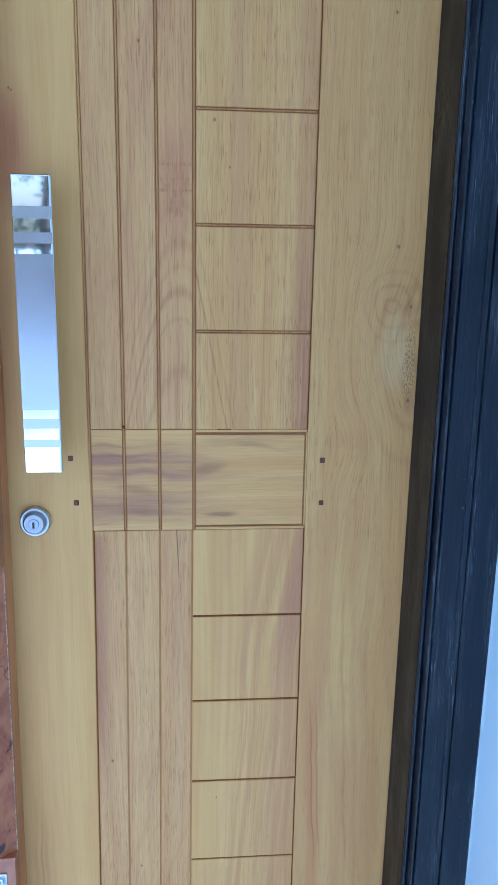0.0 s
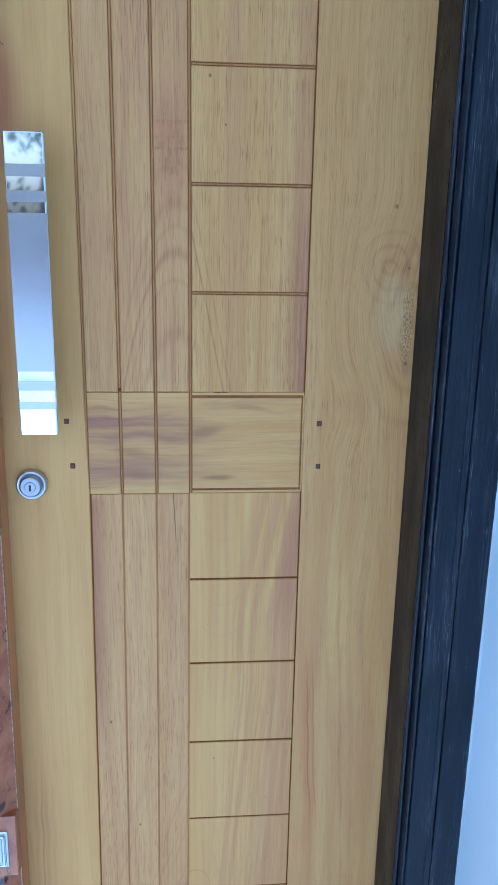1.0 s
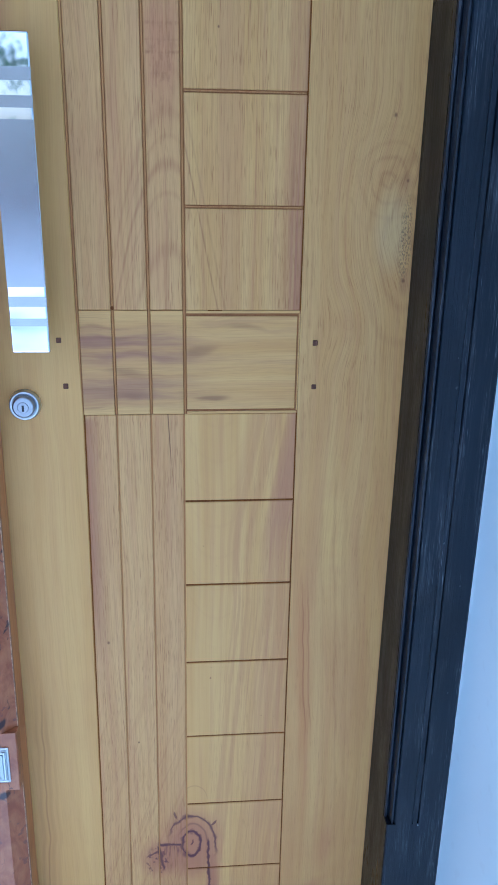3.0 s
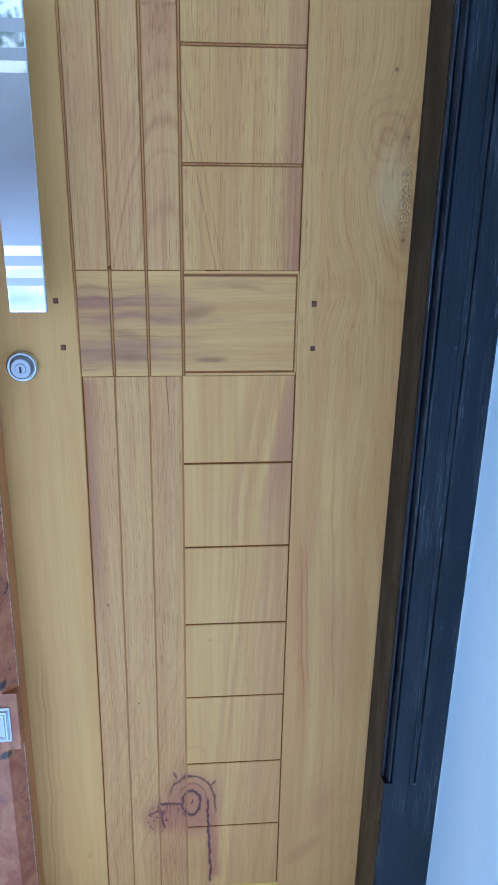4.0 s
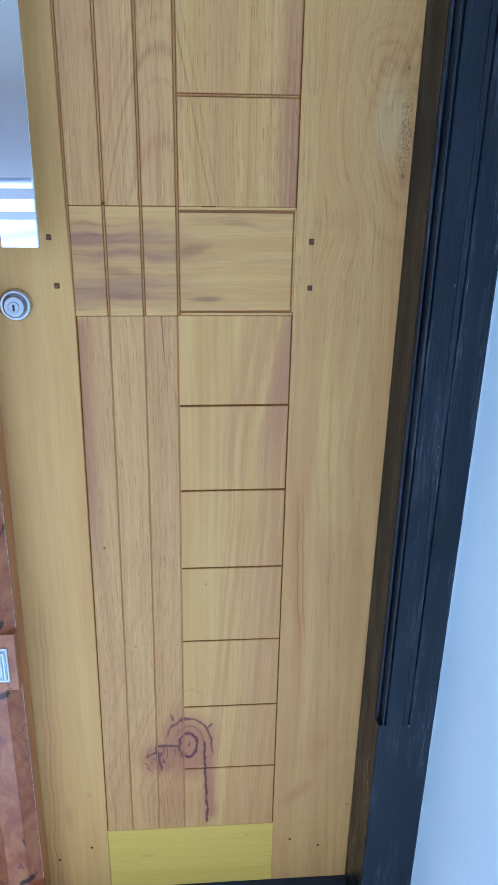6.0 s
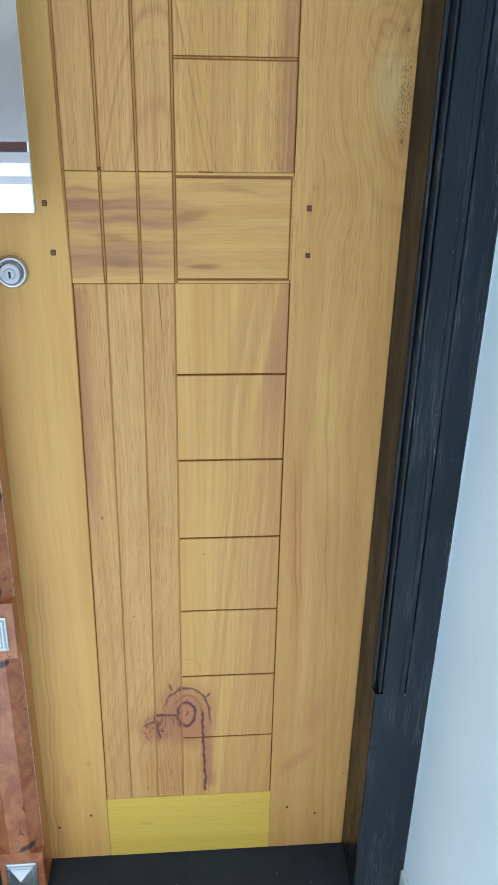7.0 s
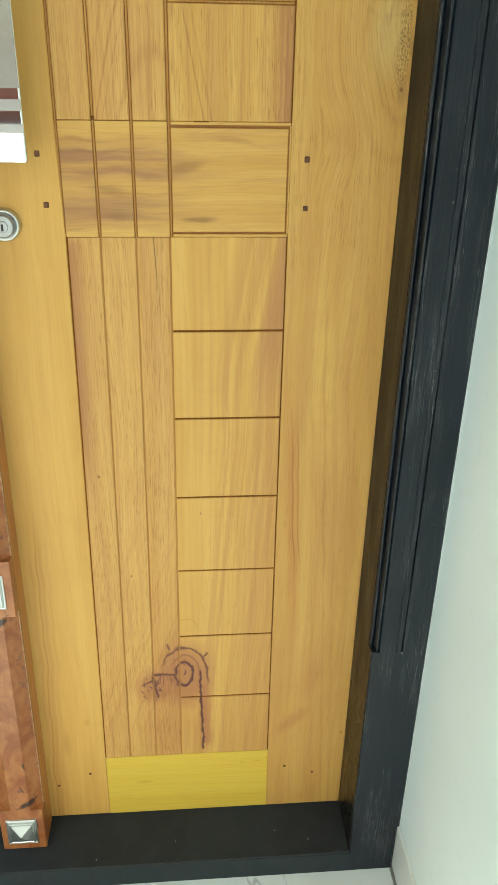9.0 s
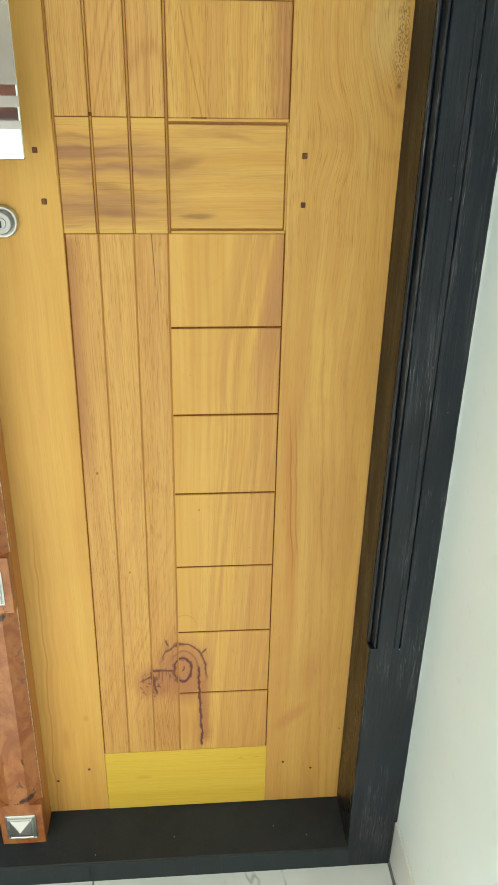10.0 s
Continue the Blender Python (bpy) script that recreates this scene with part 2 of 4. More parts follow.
def plank_marks(g, x, z, col, fibre):
    """Cathedral arches over two upper planks, red bruises, a pink edge, leaning grain low down, then the knot."""
    sway = g.sub(g.noise(g.vec(g.mul(x, 30.0), 1.0, g.mul(z, 12.0)), 1.0, 3.0), 0.5)
    off = g.add(x, 0.0160)
    field = g.add(g.add(z, g.mul(g.mul(off, off), 40.0)), g.mul(sway, 0.016))
    arches = lines_at(g, field, ((1.334, 0.010, 0.62), (1.2385, 0.017, 0.34), (1.388, 0.012, 0.36), (1.303, 0.006, 0.30), (1.430, 0.010, 0.24), (1.362, 0.005, 0.22)))
    arches = g.mul(g.mul(arches, g.step(-0.090, -0.082, x)), g.mul(g.step(1.10, 1.16, z), g.step(0.35, 0.62, fibre, 0.55, 1.0)))
    col = g.mix(arches, col, (0.320, 0.140, 0.050))
    spot = g.noise(g.vec(g.mul(x, 210.0), 2.0, g.mul(z, 70.0)), 1.0, 4.0, 0.6)
    red_patch = g.mul(g.step(0.48, 0.66, spot), g.step(0.3, 1.2, g.oval(x, z, -0.022, 1.440, 0.021, 0.060), 0.42, 0.0))
    rows = g.mul(lines_at(g, g.add(z, g.mul(sway, 0.004)), ((1.4720, 0.0035, 0.42), (1.4440, 0.0030, 0.62), (1.4560, 0.0022, 0.32))), g.step(-0.044, -0.036, x))
    wash = g.step(0.2, 1.3, g.oval(x, z, -0.022, 1.445, 0.026, 0.075), 0.42, 0.0)
    col = g.mix(wash, col, (0.42, 0.165, 0.075))
    col = g.mix(g.most(red_patch, g.mul(rows, g.step(0.40, 0.60, spot))), col, (0.22, 0.085, 0.036))
    high = g.mul(g.step(0.46, 0.66, g.noise(g.vec(g.mul(x, 26.0), 5.0, g.mul(z, 7.0)), 1.0, 3.0)), g.step(1.17, 1.20, z, 0.0, 0.26))
    col = g.mix(high, col, (0.400, 0.165, 0.072))
    edge = g.mul(g.step(-0.116, -0.094, g.add(x, g.mul(fibre, 0.012)), 0.78, 0.0), g.mul(g.step(1.03, 1.045, z, 1.0, 0.0), g.step(0.58, 0.85, z)))
    col = g.mix(edge, col, (0.320, 0.135, 0.062))
    lean = g.add(g.sub(x, g.mul(g.sub(z, 0.64), 0.34)), g.mul(sway, 0.006))
    comb = g.noise(g.vec(g.mul(lean, 130.0), 3.0, g.mul(z, 2.0)), 1.0, 2.0)
    low = g.mul(g.step(0.50, 0.66, comb, 0.0, 0.34), g.mul(g.step(0.68, 0.56, z), g.step(0.20, 0.30, z)))
    col = g.mix(low, col, (0.380, 0.180, 0.058))
    check = g.step(0.0, 0.0011, g.op("ABSOLUTE", g.sub(x, g.add(-0.0215, g.mul(g.sub(1.041, z), 0.045)))), 0.85, 0.0)
    col = g.mix(g.mul(check, g.mul(g.step(0.965, 1.0, z), g.step(1.040, 1.044, z, 1.0, 0.0))), col, (0.07, 0.03, 0.015))
    return pins(g, x, z, knot(g, x, z, col), ((-0.1077, 0.7175, 0.0019), (-0.0596, 1.5963, 0.0016), (-0.0720, 0.5500, 0.0014)))


def rail_marks(g, x, z, col, fibre):
    """Purple-brown smoke running along the grain of the lock rail round a pale eye."""
    sway = g.mul(g.sub(g.noise(g.vec(g.mul(x, 11.0), 1.0, g.mul(z, 16.0)), 1.0, 2.0), 0.5), 0.022)
    zz = g.add(z, sway)
    smoke = g.noise(g.vec(g.mul(x, 6.0), 5.0, g.mul(zz, 75.0)), 1.0, 4.0, 0.55)
    wisps = g.noise(g.vec(g.mul(x, 8.0), 2.0, g.mul(zz, 170.0)), 1.0, 3.0, 0.6)
    reach = g.step(-0.050, 0.070, g.add(x, g.mul(sway, 3.0)), 1.0, 0.06)
    high = g.step(0.010, 0.034, g.op("ABSOLUTE", g.sub(zz, g.add(1.1230, g.mul(x, -0.05)))), 1.0, 0.0)
    low = g.step(0.006, 0.030, g.op("ABSOLUTE", g.sub(zz, 1.0720)), 0.80, 0.0)
    lens = g.step(0.5, 1.2, g.oval(x, zz, -0.058, 1.106, 0.030, 0.010), 0.40, 1.0)
    cloud = g.mul(g.mul(g.most(high, low), lens), g.mul(reach, g.step(0.34, 0.62, smoke, 0.25, 1.0)))
    far = g.mul(g.step(0.48, 0.66, smoke, 0.0, 0.30), g.step(0.0, 0.03, x))
    col = g.mix(g.most(cloud, far), col, (0.300, 0.146, 0.074))
    col = g.mix(g.mul(g.step(0.52, 0.70, wisps), g.mul(reach, g.mul(lens, 0.42))), col, (0.210, 0.090, 0.042))
    eye = g.step(0.1, 1.4, g.oval(x, g.add(zz, g.mul(x, 0.16)), -0.070, 1.0830, 0.024, 0.0070), 0.42, 0.0)
    brow = g.step(0.1, 1.4, g.oval(x, zz, -0.066, 1.0660, 0.024, 0.0050), 0.45, 0.0)
    dash = g.step(0.3, 1.2, g.oval(x, zz, 0.0330, 1.0605, 0.024, 0.0034), 0.60, 0.0)
    tip = g.step(0.2, 1.3, g.oval(x, g.add(zz, g.mul(x, -0.25)), 0.0180, 1.1180, 0.024, 0.0075), 0.45, 0.0)
    arm = g.step(0.2, 1.3, g.oval(x, g.add(zz, g.mul(x, 0.12)), 0.0700, 1.1560, 0.028, 0.0035), 0.32, 0.0)
    return g.mix(g.mul(g.most(eye, brow, dash, tip, arm), g.step(0.25, 0.55, wisps, 0.7, 1.0)), col, (0.165, 0.070, 0.036))


def pins(g, x, z, col, spots):
    for px, pz, r in spots:
        col = g.mix(g.step(0.2, 1.5, g.oval(x, z, px, pz, r, r * 1.3), 0.85, 0.0), col, (0.14, 0.065, 0.028))
    return col


def foot_marks(g, x, z, col, fibre):
    """A few brown dashes on the bright bottom rail."""
    dash = g.noise(g.vec(g.mul(x, 60.0), 1.0, g.mul(z, 320.0)), 1.0, 3.0)
    stain = g.mul(g.step(0.45, 0.62, dash), g.step(0.4, 1.2, g.oval(x, z, 0.112, 0.1545, 0.022, 0.0045), 0.55, 0.0))
    faint = g.step(0.2, 1.3, g.oval(x, z, -0.070, 0.118, 0.016, 0.004), 0.30, 0.0)
    return g.mix(g.most(stain, faint), col, (0.330, 0.170, 0.030))


def right_pores(g, x, z):
    """Open grain above the lock rail, smooth below it."""
    return g.step(0.92, 1.12, z, 0.48, 1.0)


def right_marks(g, x, z, col, fibre):
    """A swirl of grain, a flake of bark at the hinge edge, a pale fan, reddish heart by the joint and some pin holes."""
    blur = g.noise(g.vec(x, 0.0, z), 26.0, 3.0)
    swirl = g.oval(g.add(x, g.mul(g.sub(blur, 0.5), 0.03)), z, 0.236, 1.318, 0.026, 0.030)
    lines = g.step(0.45, 1.0, g.op("PINGPONG", g.mul(swirl, 3.6), 1.0))
    col = g.mix(g.mul(g.mul(lines, g.step(0.4, 2.6, swirl, 0.55, 0.0)), g.step(0.30, 0.60, fibre, 0.4, 1.0)), col, (0.36, 0.185, 0.058))
    sweep = g.oval(g.add(x, g.mul(g.sub(blur, 0.5), 0.016)), z, 0.262, 1.235, 0.040, 0.085)
    lines = g.step(0.50, 1.0, g.op("PINGPONG", g.mul(sweep, 4.0), 1.0))
    col = g.mix(g.mul(g.mul(lines, g.step(0.8, 2.0, sweep, 0.48, 0.0)), g.step(0.30, 0.60, fibre, 0.4, 1.0)), col, (0.36, 0.185, 0.058))
    small = g.oval(g.add(x, g.mul(g.sub(blur, 0.5), 0.02)), z, 0.197, 1.152, 0.012, 0.014)
    eye = g.mul(g.step(0.45, 1.0, g.op("PINGPONG", g.mul(small, 2.4), 1.0)), g.step(0.4, 2.0, small, 0.45, 0.0))
    col = g.mix(g.most(eye, g.step(0.2, 2.2, small, 0.28, 0.0)), col, (0.40, 0.195, 0.062))
    grey = g.step(0.3, 1.3, g.oval(x, z, 0.242, 1.262, 0.022, 0.050), 0.42, 0.0)
    col = g.mix(grey, col, (0.56, 0.43, 0.19))
    flake = g.noise(g.vec(g.mul(x, 620.0), 0.0, g.mul(z, 300.0)), 1.0, 3.0)
    bark = g.mul(g.step(0.46, 0.60, flake), g.step(0.5, 1.25, g.oval(x, z, 0.2600, 1.250, 0.0078, 0.052), 0.80, 0.0))
    col = g.mix(bark, col, (0.14, 0.105, 0.050))
    dusk = g.most(g.step(0.2, 1.4, g.oval(x, z, 0.262, 1.200, 0.007, 0.016), 0.45, 0.0), g.step(0.2, 1.4, g.oval(x, z, 0.256, 1.316, 0.012, 0.012), 0.30, 0.0))
    col = g.mix(dusk, col, (0.27, 0.125, 0.060))
    fan = g.noise(g.vec(g.mul(g.sub(x, g.mul(g.sub(1.05, z), g.mul(g.sub(x, 0.190), 1.4))), 60.0), 9.0, g.mul(z, 2.2)), 1.0, 3.0)
    col = g.mix(g.mul(g.step(0.46, 0.68, fan), g.step(1.08, 0.98, z, 0.0, 0.48)), col, (0.43, 0.215, 0.070))
    plume = g.mul(g.step(0.2, 1.3, g.oval(g.add(x, g.mul(g.sub(z, 0.80), 0.06)), z, 0.196, 0.860, 0.022, 0.150), 0.55, 0.0), g.step(0.3, 0.7, blur, 0.5, 1.0))
    col = g.mix(plume, col, (0.640, 0.420, 0.115))
    vein = g.add(x, g.add(g.mul(g.sub(z, 0.66), 0.05), g.mul(g.sub(g.noise(g.vec(0.0, 2.0, z), 10.0, 3.0), 0.5), 0.012)))
    red = g.mul(g.step(0.0, 0.013, g.op("ABSOLUTE", g.sub(vein, 0.1600)), 0.62, 0.0), g.step(0.2, 1.2, g.op("ABSOLUTE", g.op("DIVIDE", g.sub(z, 0.64), 0.26)), 1.0, 0.0))
    thread = g.mul(lines_at(g, vein, ((0.1615, 0.0016, 0.75), (0.1690, 0.0018, 0.45))), g.step(0.4, 1.1, g.op("ABSOLUTE", g.op("DIVIDE", g.sub(z, 0.67), 0.15)), 1.0, 0.0))
    col = g.mix(red, col, (0.440, 0.195, 0.055))
    col = g.mix(thread, col, (0.270, 0.100, 0.036))
    long_line = g.mul(lines_at(g, vein, ((0.2060, 0.0034, 0.48), (0.2200, 0.0050, 0.32), (0.1880, 0.0050, 0.28), (0.2380, 0.0060, 0.22))), g.step(1.0, 0.9, z))
    col = g.mix(g.mul(long_line, g.step(0.35, 0.65, fibre, 0.4, 1.0)), col, (0.34, 0.165, 0.052))
    foot = g.step(0.2, 1.3, g.oval(x, g.add(z, g.mul(x, -0.85)), 0.178, 0.095, 0.034, 0.020), 0.55, 0.0)
    tuft = g.step(0.2, 1.3, g.oval(x, g.add(z, g.mul(x, -1.6)), 0.205, 0.010, 0.016, 0.050), 0.42, 0.0)
    col = g.mix(g.most(foot, tuft), col, (0.40, 0.170, 0.066))
    return pins(g, x, z, col, ((0.2378, 1.3874, 0.0020), (0.2572, 1.3181, 0.0016), (0.2606, 1.2049, 0.0022), (0.2208, 1.6346, 0.0016), (0.2620, 0.213, 0.0016)))


def left_marks(g, x, z, col, fibre):
    """A reddish patch above the pull handle and long wavering lines of grain low down by the post."""
    red_patch = g.mul(g.step(0.2, 1.3, g.oval(x, z, -0.208, 1.490, 0.032, 0.072), 0.85, 0.0), g.add(0.6, g.mul(fibre, 0.7)))
    col = g.mix(red_patch, col, (0.34, 0.118, 0.042))
    upper = g.mul(g.step(-0.192, -0.212, g.add(x, g.mul(fibre, 0.012))), g.step(1.10, 1.25, z, 0.0, 0.5))
    col = g.mix(upper, col, (0.40, 0.180, 0.055))
    bend = g.mul(g.sub(g.noise(g.vec(0.0, 0.0, z), 9.0, 2.0), 0.5), 0.022)
    field = g.sub(g.sub(x, bend), g.mul(g.sub(z, 0.42), 0.028))
    lines = lines_at(g, field, ((-0.2100, 0.0024, 0.60), (-0.2040, 0.0060, 0.28), (-0.2180, 0.0040, 0.26), (-0.1950, 0.0050, 0.16)))
    col = g.mix(g.mul(lines, g.step(0.70, 0.56, z)), col, (0.30, 0.140, 0.042))
    smudge = g.most(g.step(0.2, 1.3, g.oval(x, z, -0.193, 0.215, 0.007, 0.030), 0.40, 0.0), g.step(0.2, 1.3, g.oval(x, z, -0.158, 0.262, 0.005, 0.008), 0.35, 0.0))
    col = g.mix(smudge, col, (0.36, 0.180, 0.050))
    return pins(g, x, z, col, ((-0.1985, 1.545, 0.0012), (-0.1960, 1.543, 0.0010)))


M_BLOCK = wood("wood_blocks", drift=0.05, streak=0.45, extra=block_marks, fleck=1.1, grain=0.95, porous=block_pores)
M_PLANK = wood("wood_planks", light=(0.580, 0.350, 0.114), mid=(0.520, 0.290, 0.084), dark=(0.420, 0.197, 0.076), drift=4.0, streak=0.5, extra=plank_marks, fleck=0.95, grain=0.95)
M_RAIL = wood("wood_lock_rail", across=True, drift=0.0, streak=0.4, extra=rail_marks, fleck=0.25, grain=0.55)
M_FOOT = wood("wood_bottom_rail", light=(0.63, 0.45, 0.075), mid=(0.60, 0.405, 0.058), dark=(0.52, 0.31, 0.045), across=True, streak=0.4, fleck=0.15, grain=0.35, extra=foot_marks)
M_LEFT = wood("wood_left_stile", light=(0.600, 0.366, 0.104), mid=(0.545, 0.312, 0.080), drift=0.0, streak=0.75, extra=left_marks, fleck=0.12, grain=0.36)
M_RIGHT = wood("wood_right_stile", light=(0.555, 0.340, 0.100), mid=(0.505, 0.287, 0.076), drift=0.0, streak=0.5, extra=right_marks, fleck=0.85, grain=1.0, porous=right_pores, eddies=((0.225, 1.28, 0.050, 0.090, 0.026), (0.192, 1.15, 0.025, 0.045, -0.012), (0.19, 0.86, 0.045, 0.16, 0.014)))
# door wood made darker, putting the shade of the grooves into its colour
M_GROOVE_SHADE = wood("wood_groove_shade", light=(0.30, 0.140, 0.042), mid=(0.25, 0.108, 0.030), dark=(0.20, 0.075, 0.026), shine=0.1)
# dark brown that paints shade into narrow joints; also the resin and the chip
M_SHADE_RESIN = wood("wood_joint_shade_resin", light=(0.170, 0.062, 0.012), mid=(0.125, 0.043, 0.009), dark=(0.09, 0.028, 0.007), gloss=0.8, shine=0.05)
M_BEAD = wood("wood_bead", light=(0.46, 0.248, 0.074), mid=(0.38, 0.182, 0.054), dark=(0.31, 0.120, 0.044), shine=0.12)


def burl_wood():
    """Red-brown burl under gloss varnish, with dark eyes and pits."""
    g = Graph("burl_wood")
    x, y, z = g.place()
    p = g.vec(x, y, g.mul(z, 0.55))
    swirl = g.noise(p, 26.0, 4.0, 0.6, 1.6)
    fine = g.noise(g.vec(g.mul(x, 2.2), g.mul(y, 2.2), g.mul(z, 0.35)), 130.0, 4.0, 0.65)
    col = g.mix(g.step(0.35, 0.68, swirl), (0.225, 0.068, 0.022), (0.360, 0.142, 0.050))
    col = g.mix(g.step(0.42, 0.72, fine, 0.0, 0.30), col, (0.220, 0.070, 0.028))
    eyes = g.noise(g.vec(x, y, g.mul(z, 0.8)), 46.0, 3.0, 0.55, 0.9)
    col = g.mix(g.step(0.635, 0.69, eyes, 0.0, 0.88), col, (0.030, 0.012, 0.010))
    blot = g.noise(g.vec(g.add(x, 3.0), y, g.mul(z, 0.9)), 70.0, 2.0, 0.5, 0.4)
    col = g.mix(g.step(0.64, 0.70, blot, 0.0, 0.65), col, (0.130, 0.052, 0.040))
    for zc in (0.150, 0.520, 0.632, 1.005):
        scar = g.oval(g.add(x, g.mul(g.sub(swirl, 0.5), 0.05)), g.add(z, g.mul(x, -0.5)), -0.250, zc + 0.125, 0.013, 0.0075)
        col = g.mix(g.step(0.5, 1.1, scar, 0.92, 0.0), col, (0.020, 0.010, 0.012))
    g.bump(g.sub(fine, g.step(0.635, 0.69, eyes)), 0.2, 0.0008)
    return g.finish(col, 0.36, specular=0.4, coat=0.15, coat_rough=0.20)


def side_wood():
    """The plain straight-grained flank of the burl post."""
    g = Graph("burl_post_side")
    x, y, z = g.place()
    f = g.noise(g.vec(g.mul(x, 300.0), g.mul(y, 300.0), g.mul(z, 7.0)), 1.0, 3.0)
    b = g.noise(g.vec(x, y, g.mul(z, 0.3)), 20.0, 2.0)
    col = g.mix(g.step(0.3, 0.7, f), (0.420, 0.165, 0.042), (0.540, 0.235, 0.062))
    col = g.mix(g.step(0.45, 0.75, b, 0.0, 0.5), col, (0.260, 0.085, 0.028))
    g.bump(f, 0.12, 0.0005)
    return g.finish(col, 0.36, specular=0.45, coat=0.2)


def black_paint(name, rough=0.42, bare=1.0, low=(0.0030, 0.0058, 0.0105), high=(0.0056, 0.0100, 0.0180), specular=0.32):
    """Brushed blue-black paint over wood, rubbed thin along the grain, with pale scuffs and scratches."""
    g = Graph(name)
    x, y, z = g.place()
    brush = g.noise(g.vec(g.mul(x, 340.0), g.mul(y, 340.0), g.mul(z, 11.0)), 1.0, 5.0, 0.72)
    hair = g.noise(g.vec(g.mul(g.add(x, g.mul(z, 0.02)), 900.0), g.mul(y, 900.0), g.mul(z, 24.0)), 1.0, 3.0, 0.6)
    worn = g.noise(g.vec(g.mul(x, 40.0), g.mul(y, 40.0), g.mul(z, 5.0)), 1.0, 4.0, 0.62)
    large = g.noise(g.vec(g.mul(x, 3.0), g.mul(y, 3.0), z), 7.0, 4.0, 0.6)
    rub = g.step(0.46, 0.64, worn)
    col = g.mix(g.step(0.3, 0.7, large), low, high)
    col = g.mix(g.mul(g.step(0.44, 0.66, brush), g.add(0.08, g.mul(rub, 0.70 * bare))), col, (0.060, 0.064, 0.072))
    col = g.mix(g.mul(g.step(0.58, 0.70, hair), g.mul(rub, 0.80 * bare)), col, (0.190, 0.195, 0.205))
    dot = g.noise(g.vec(x, y, g.mul(z, 0.6)), 190.0, 1.0)
    col = g.mix(g.step(0.755, 0.79, dot, 0.0, 0.40 * bare), col, (0.16, 0.16, 0.16))
    g.bump(g.add(g.add(brush, g.mul(hair, 0.4)), g.mul(worn, 1.4)), 0.42, 0.0010)
    return g.finish(col, g.add(g.step(0.3, 0.7, large, rough - 0.10, rough + 0.10), g.mul(g.sub(brush, 0.5), 0.30)), specular=specular)


def plaster():
    g = Graph("white_plaster")
    x, y, z = g.place()
    p = g.vec(x, y, z)
    broad, grain = g.noise(p, 3.0, 3.0), g.noise(p, 160.0, 4.0, 0.6)
    trowel = g.noise(g.vec(x, g.mul(y, 7.0), g.mul(z, 2.0)), 2.0, 3.0)
    col = g.mix(g.step(0.3, 0.7, broad), (0.685, 0.750, 0.766), (0.735, 0.800, 0.816))
    col = g.mix(g.step(0.66, 0.74, g.noise(p, 46.0, 1.0), 0.0, 0.08), col, (0.5, 0.5, 0.48))
    g.bump(g.add(g.mul(grain, 0.35), trowel), 0.22, 0.0015)
    return g.finish(col, 0.62, specular=0.35)


def stone(name, a, b, vein, rough):
    g = Graph(name)
    x, y, z = g.place()
    p = g.vec(g.add(x, g.mul(g.random(), 9.0)), y, z)
    cloud = g.noise(p, 5.0, 5.0, 0.6)
    line = g.step(0.0, 0.02, g.op("ABSOLUTE", g.sub(g.noise(p, 3.2, 4.0, 0.6, 1.2), 0.5)), 0.7, 0.0)
    col = g.mix(g.step(0.3, 0.7, cloud), a, b)
    col = g.mix(g.mul(line, g.step(0.45, 0.6, cloud)), col, vein)
    g.bump(cloud, 0.05, 0.001)
    return g.finish(col, rough)


def metal(name, colour, rough, brushed=0.0):
    g = Graph(name)
    x, y, z = g.place()
    n = g.noise(g.vec(g.mul(x, 900.0), g.mul(y, 900.0), g.mul(z, 25.0)), 1.0, 3.0)
    smear = g.noise(g.vec(x, y, z), 30.0, 3.0)
    g.bump(n, brushed, 0.0003)
    return g.finish(colour, g.step(0.3, 0.7, smear, rough * 0.95, rough * 1.05), metal=1.0)


def plain(name, colour, rough, vary=0.25, size=40.0):
    g = Graph(name)
    x, y, z = g.place()
    n = g.noise(g.vec(x, y, z), size, 4.0)
    col = g.mix(g.step(0.3, 0.7, n), tuple(c * (1 - vary) for c in colour), colour)
    g.bump(n, 0.15, 0.001)
    return g.finish(col, rough)


M_BURL, M_SIDE, M_WORN = burl_wood(), side_wood(), plain("worn_post_edge", (0.62, 0.42, 0.26), 0.6, 0.7, 160.0)
M_BLACK, M_REVEAL, M_SILL = black_paint("black_frame_paint", 0.40), black_paint("black_reveal_paint", 0.36, 0.06, (0.005, 0.005, 0.005), (0.010, 0.009, 0.008), 0.17), black_paint("black_sill_paint", 0.52, 0.15, (0.018, 0.022, 0.027), (0.025, 0.030, 0.036), 0.18)
M_NOSE = black_paint("black_nosing_paint", 0.48, 0.12, (0.010, 0.016, 0.020), (0.015, 0.023, 0.028), 0.28)
M_WALL = plaster()
M_TILE = stone("pale_floor_tile", (0.60, 0.635, 0.65), (0.69, 0.725, 0.74), (0.30, 0.30, 0.31), 0.22)
M_SKIRT = stone("pale_skirting_tile", (0.68, 0.69, 0.68), (0.76, 0.77, 0.76), (0.36, 0.36, 0.36), 0.3)
M_GROUT = plain("grey_grout", (0.30, 0.30, 0.29), 0.9)
M_CHROME = metal("polished_chrome", (0.86, 0.87, 0.88), 0.035)
M_SATIN = metal("satin_steel", (0.45, 0.455, 0.46), 0.21, 0.06)
M_NICKEL = metal("satin_nickel", (0.58, 0.60, 0.60), 0.36, 0.05)
M_LOCK = metal("worn_lock_steel", (0.36, 0.365, 0.375), 0.40, 0.10)
M_DARK = plain("keyway_black", (0.010, 0.010, 0.011), 0.5)
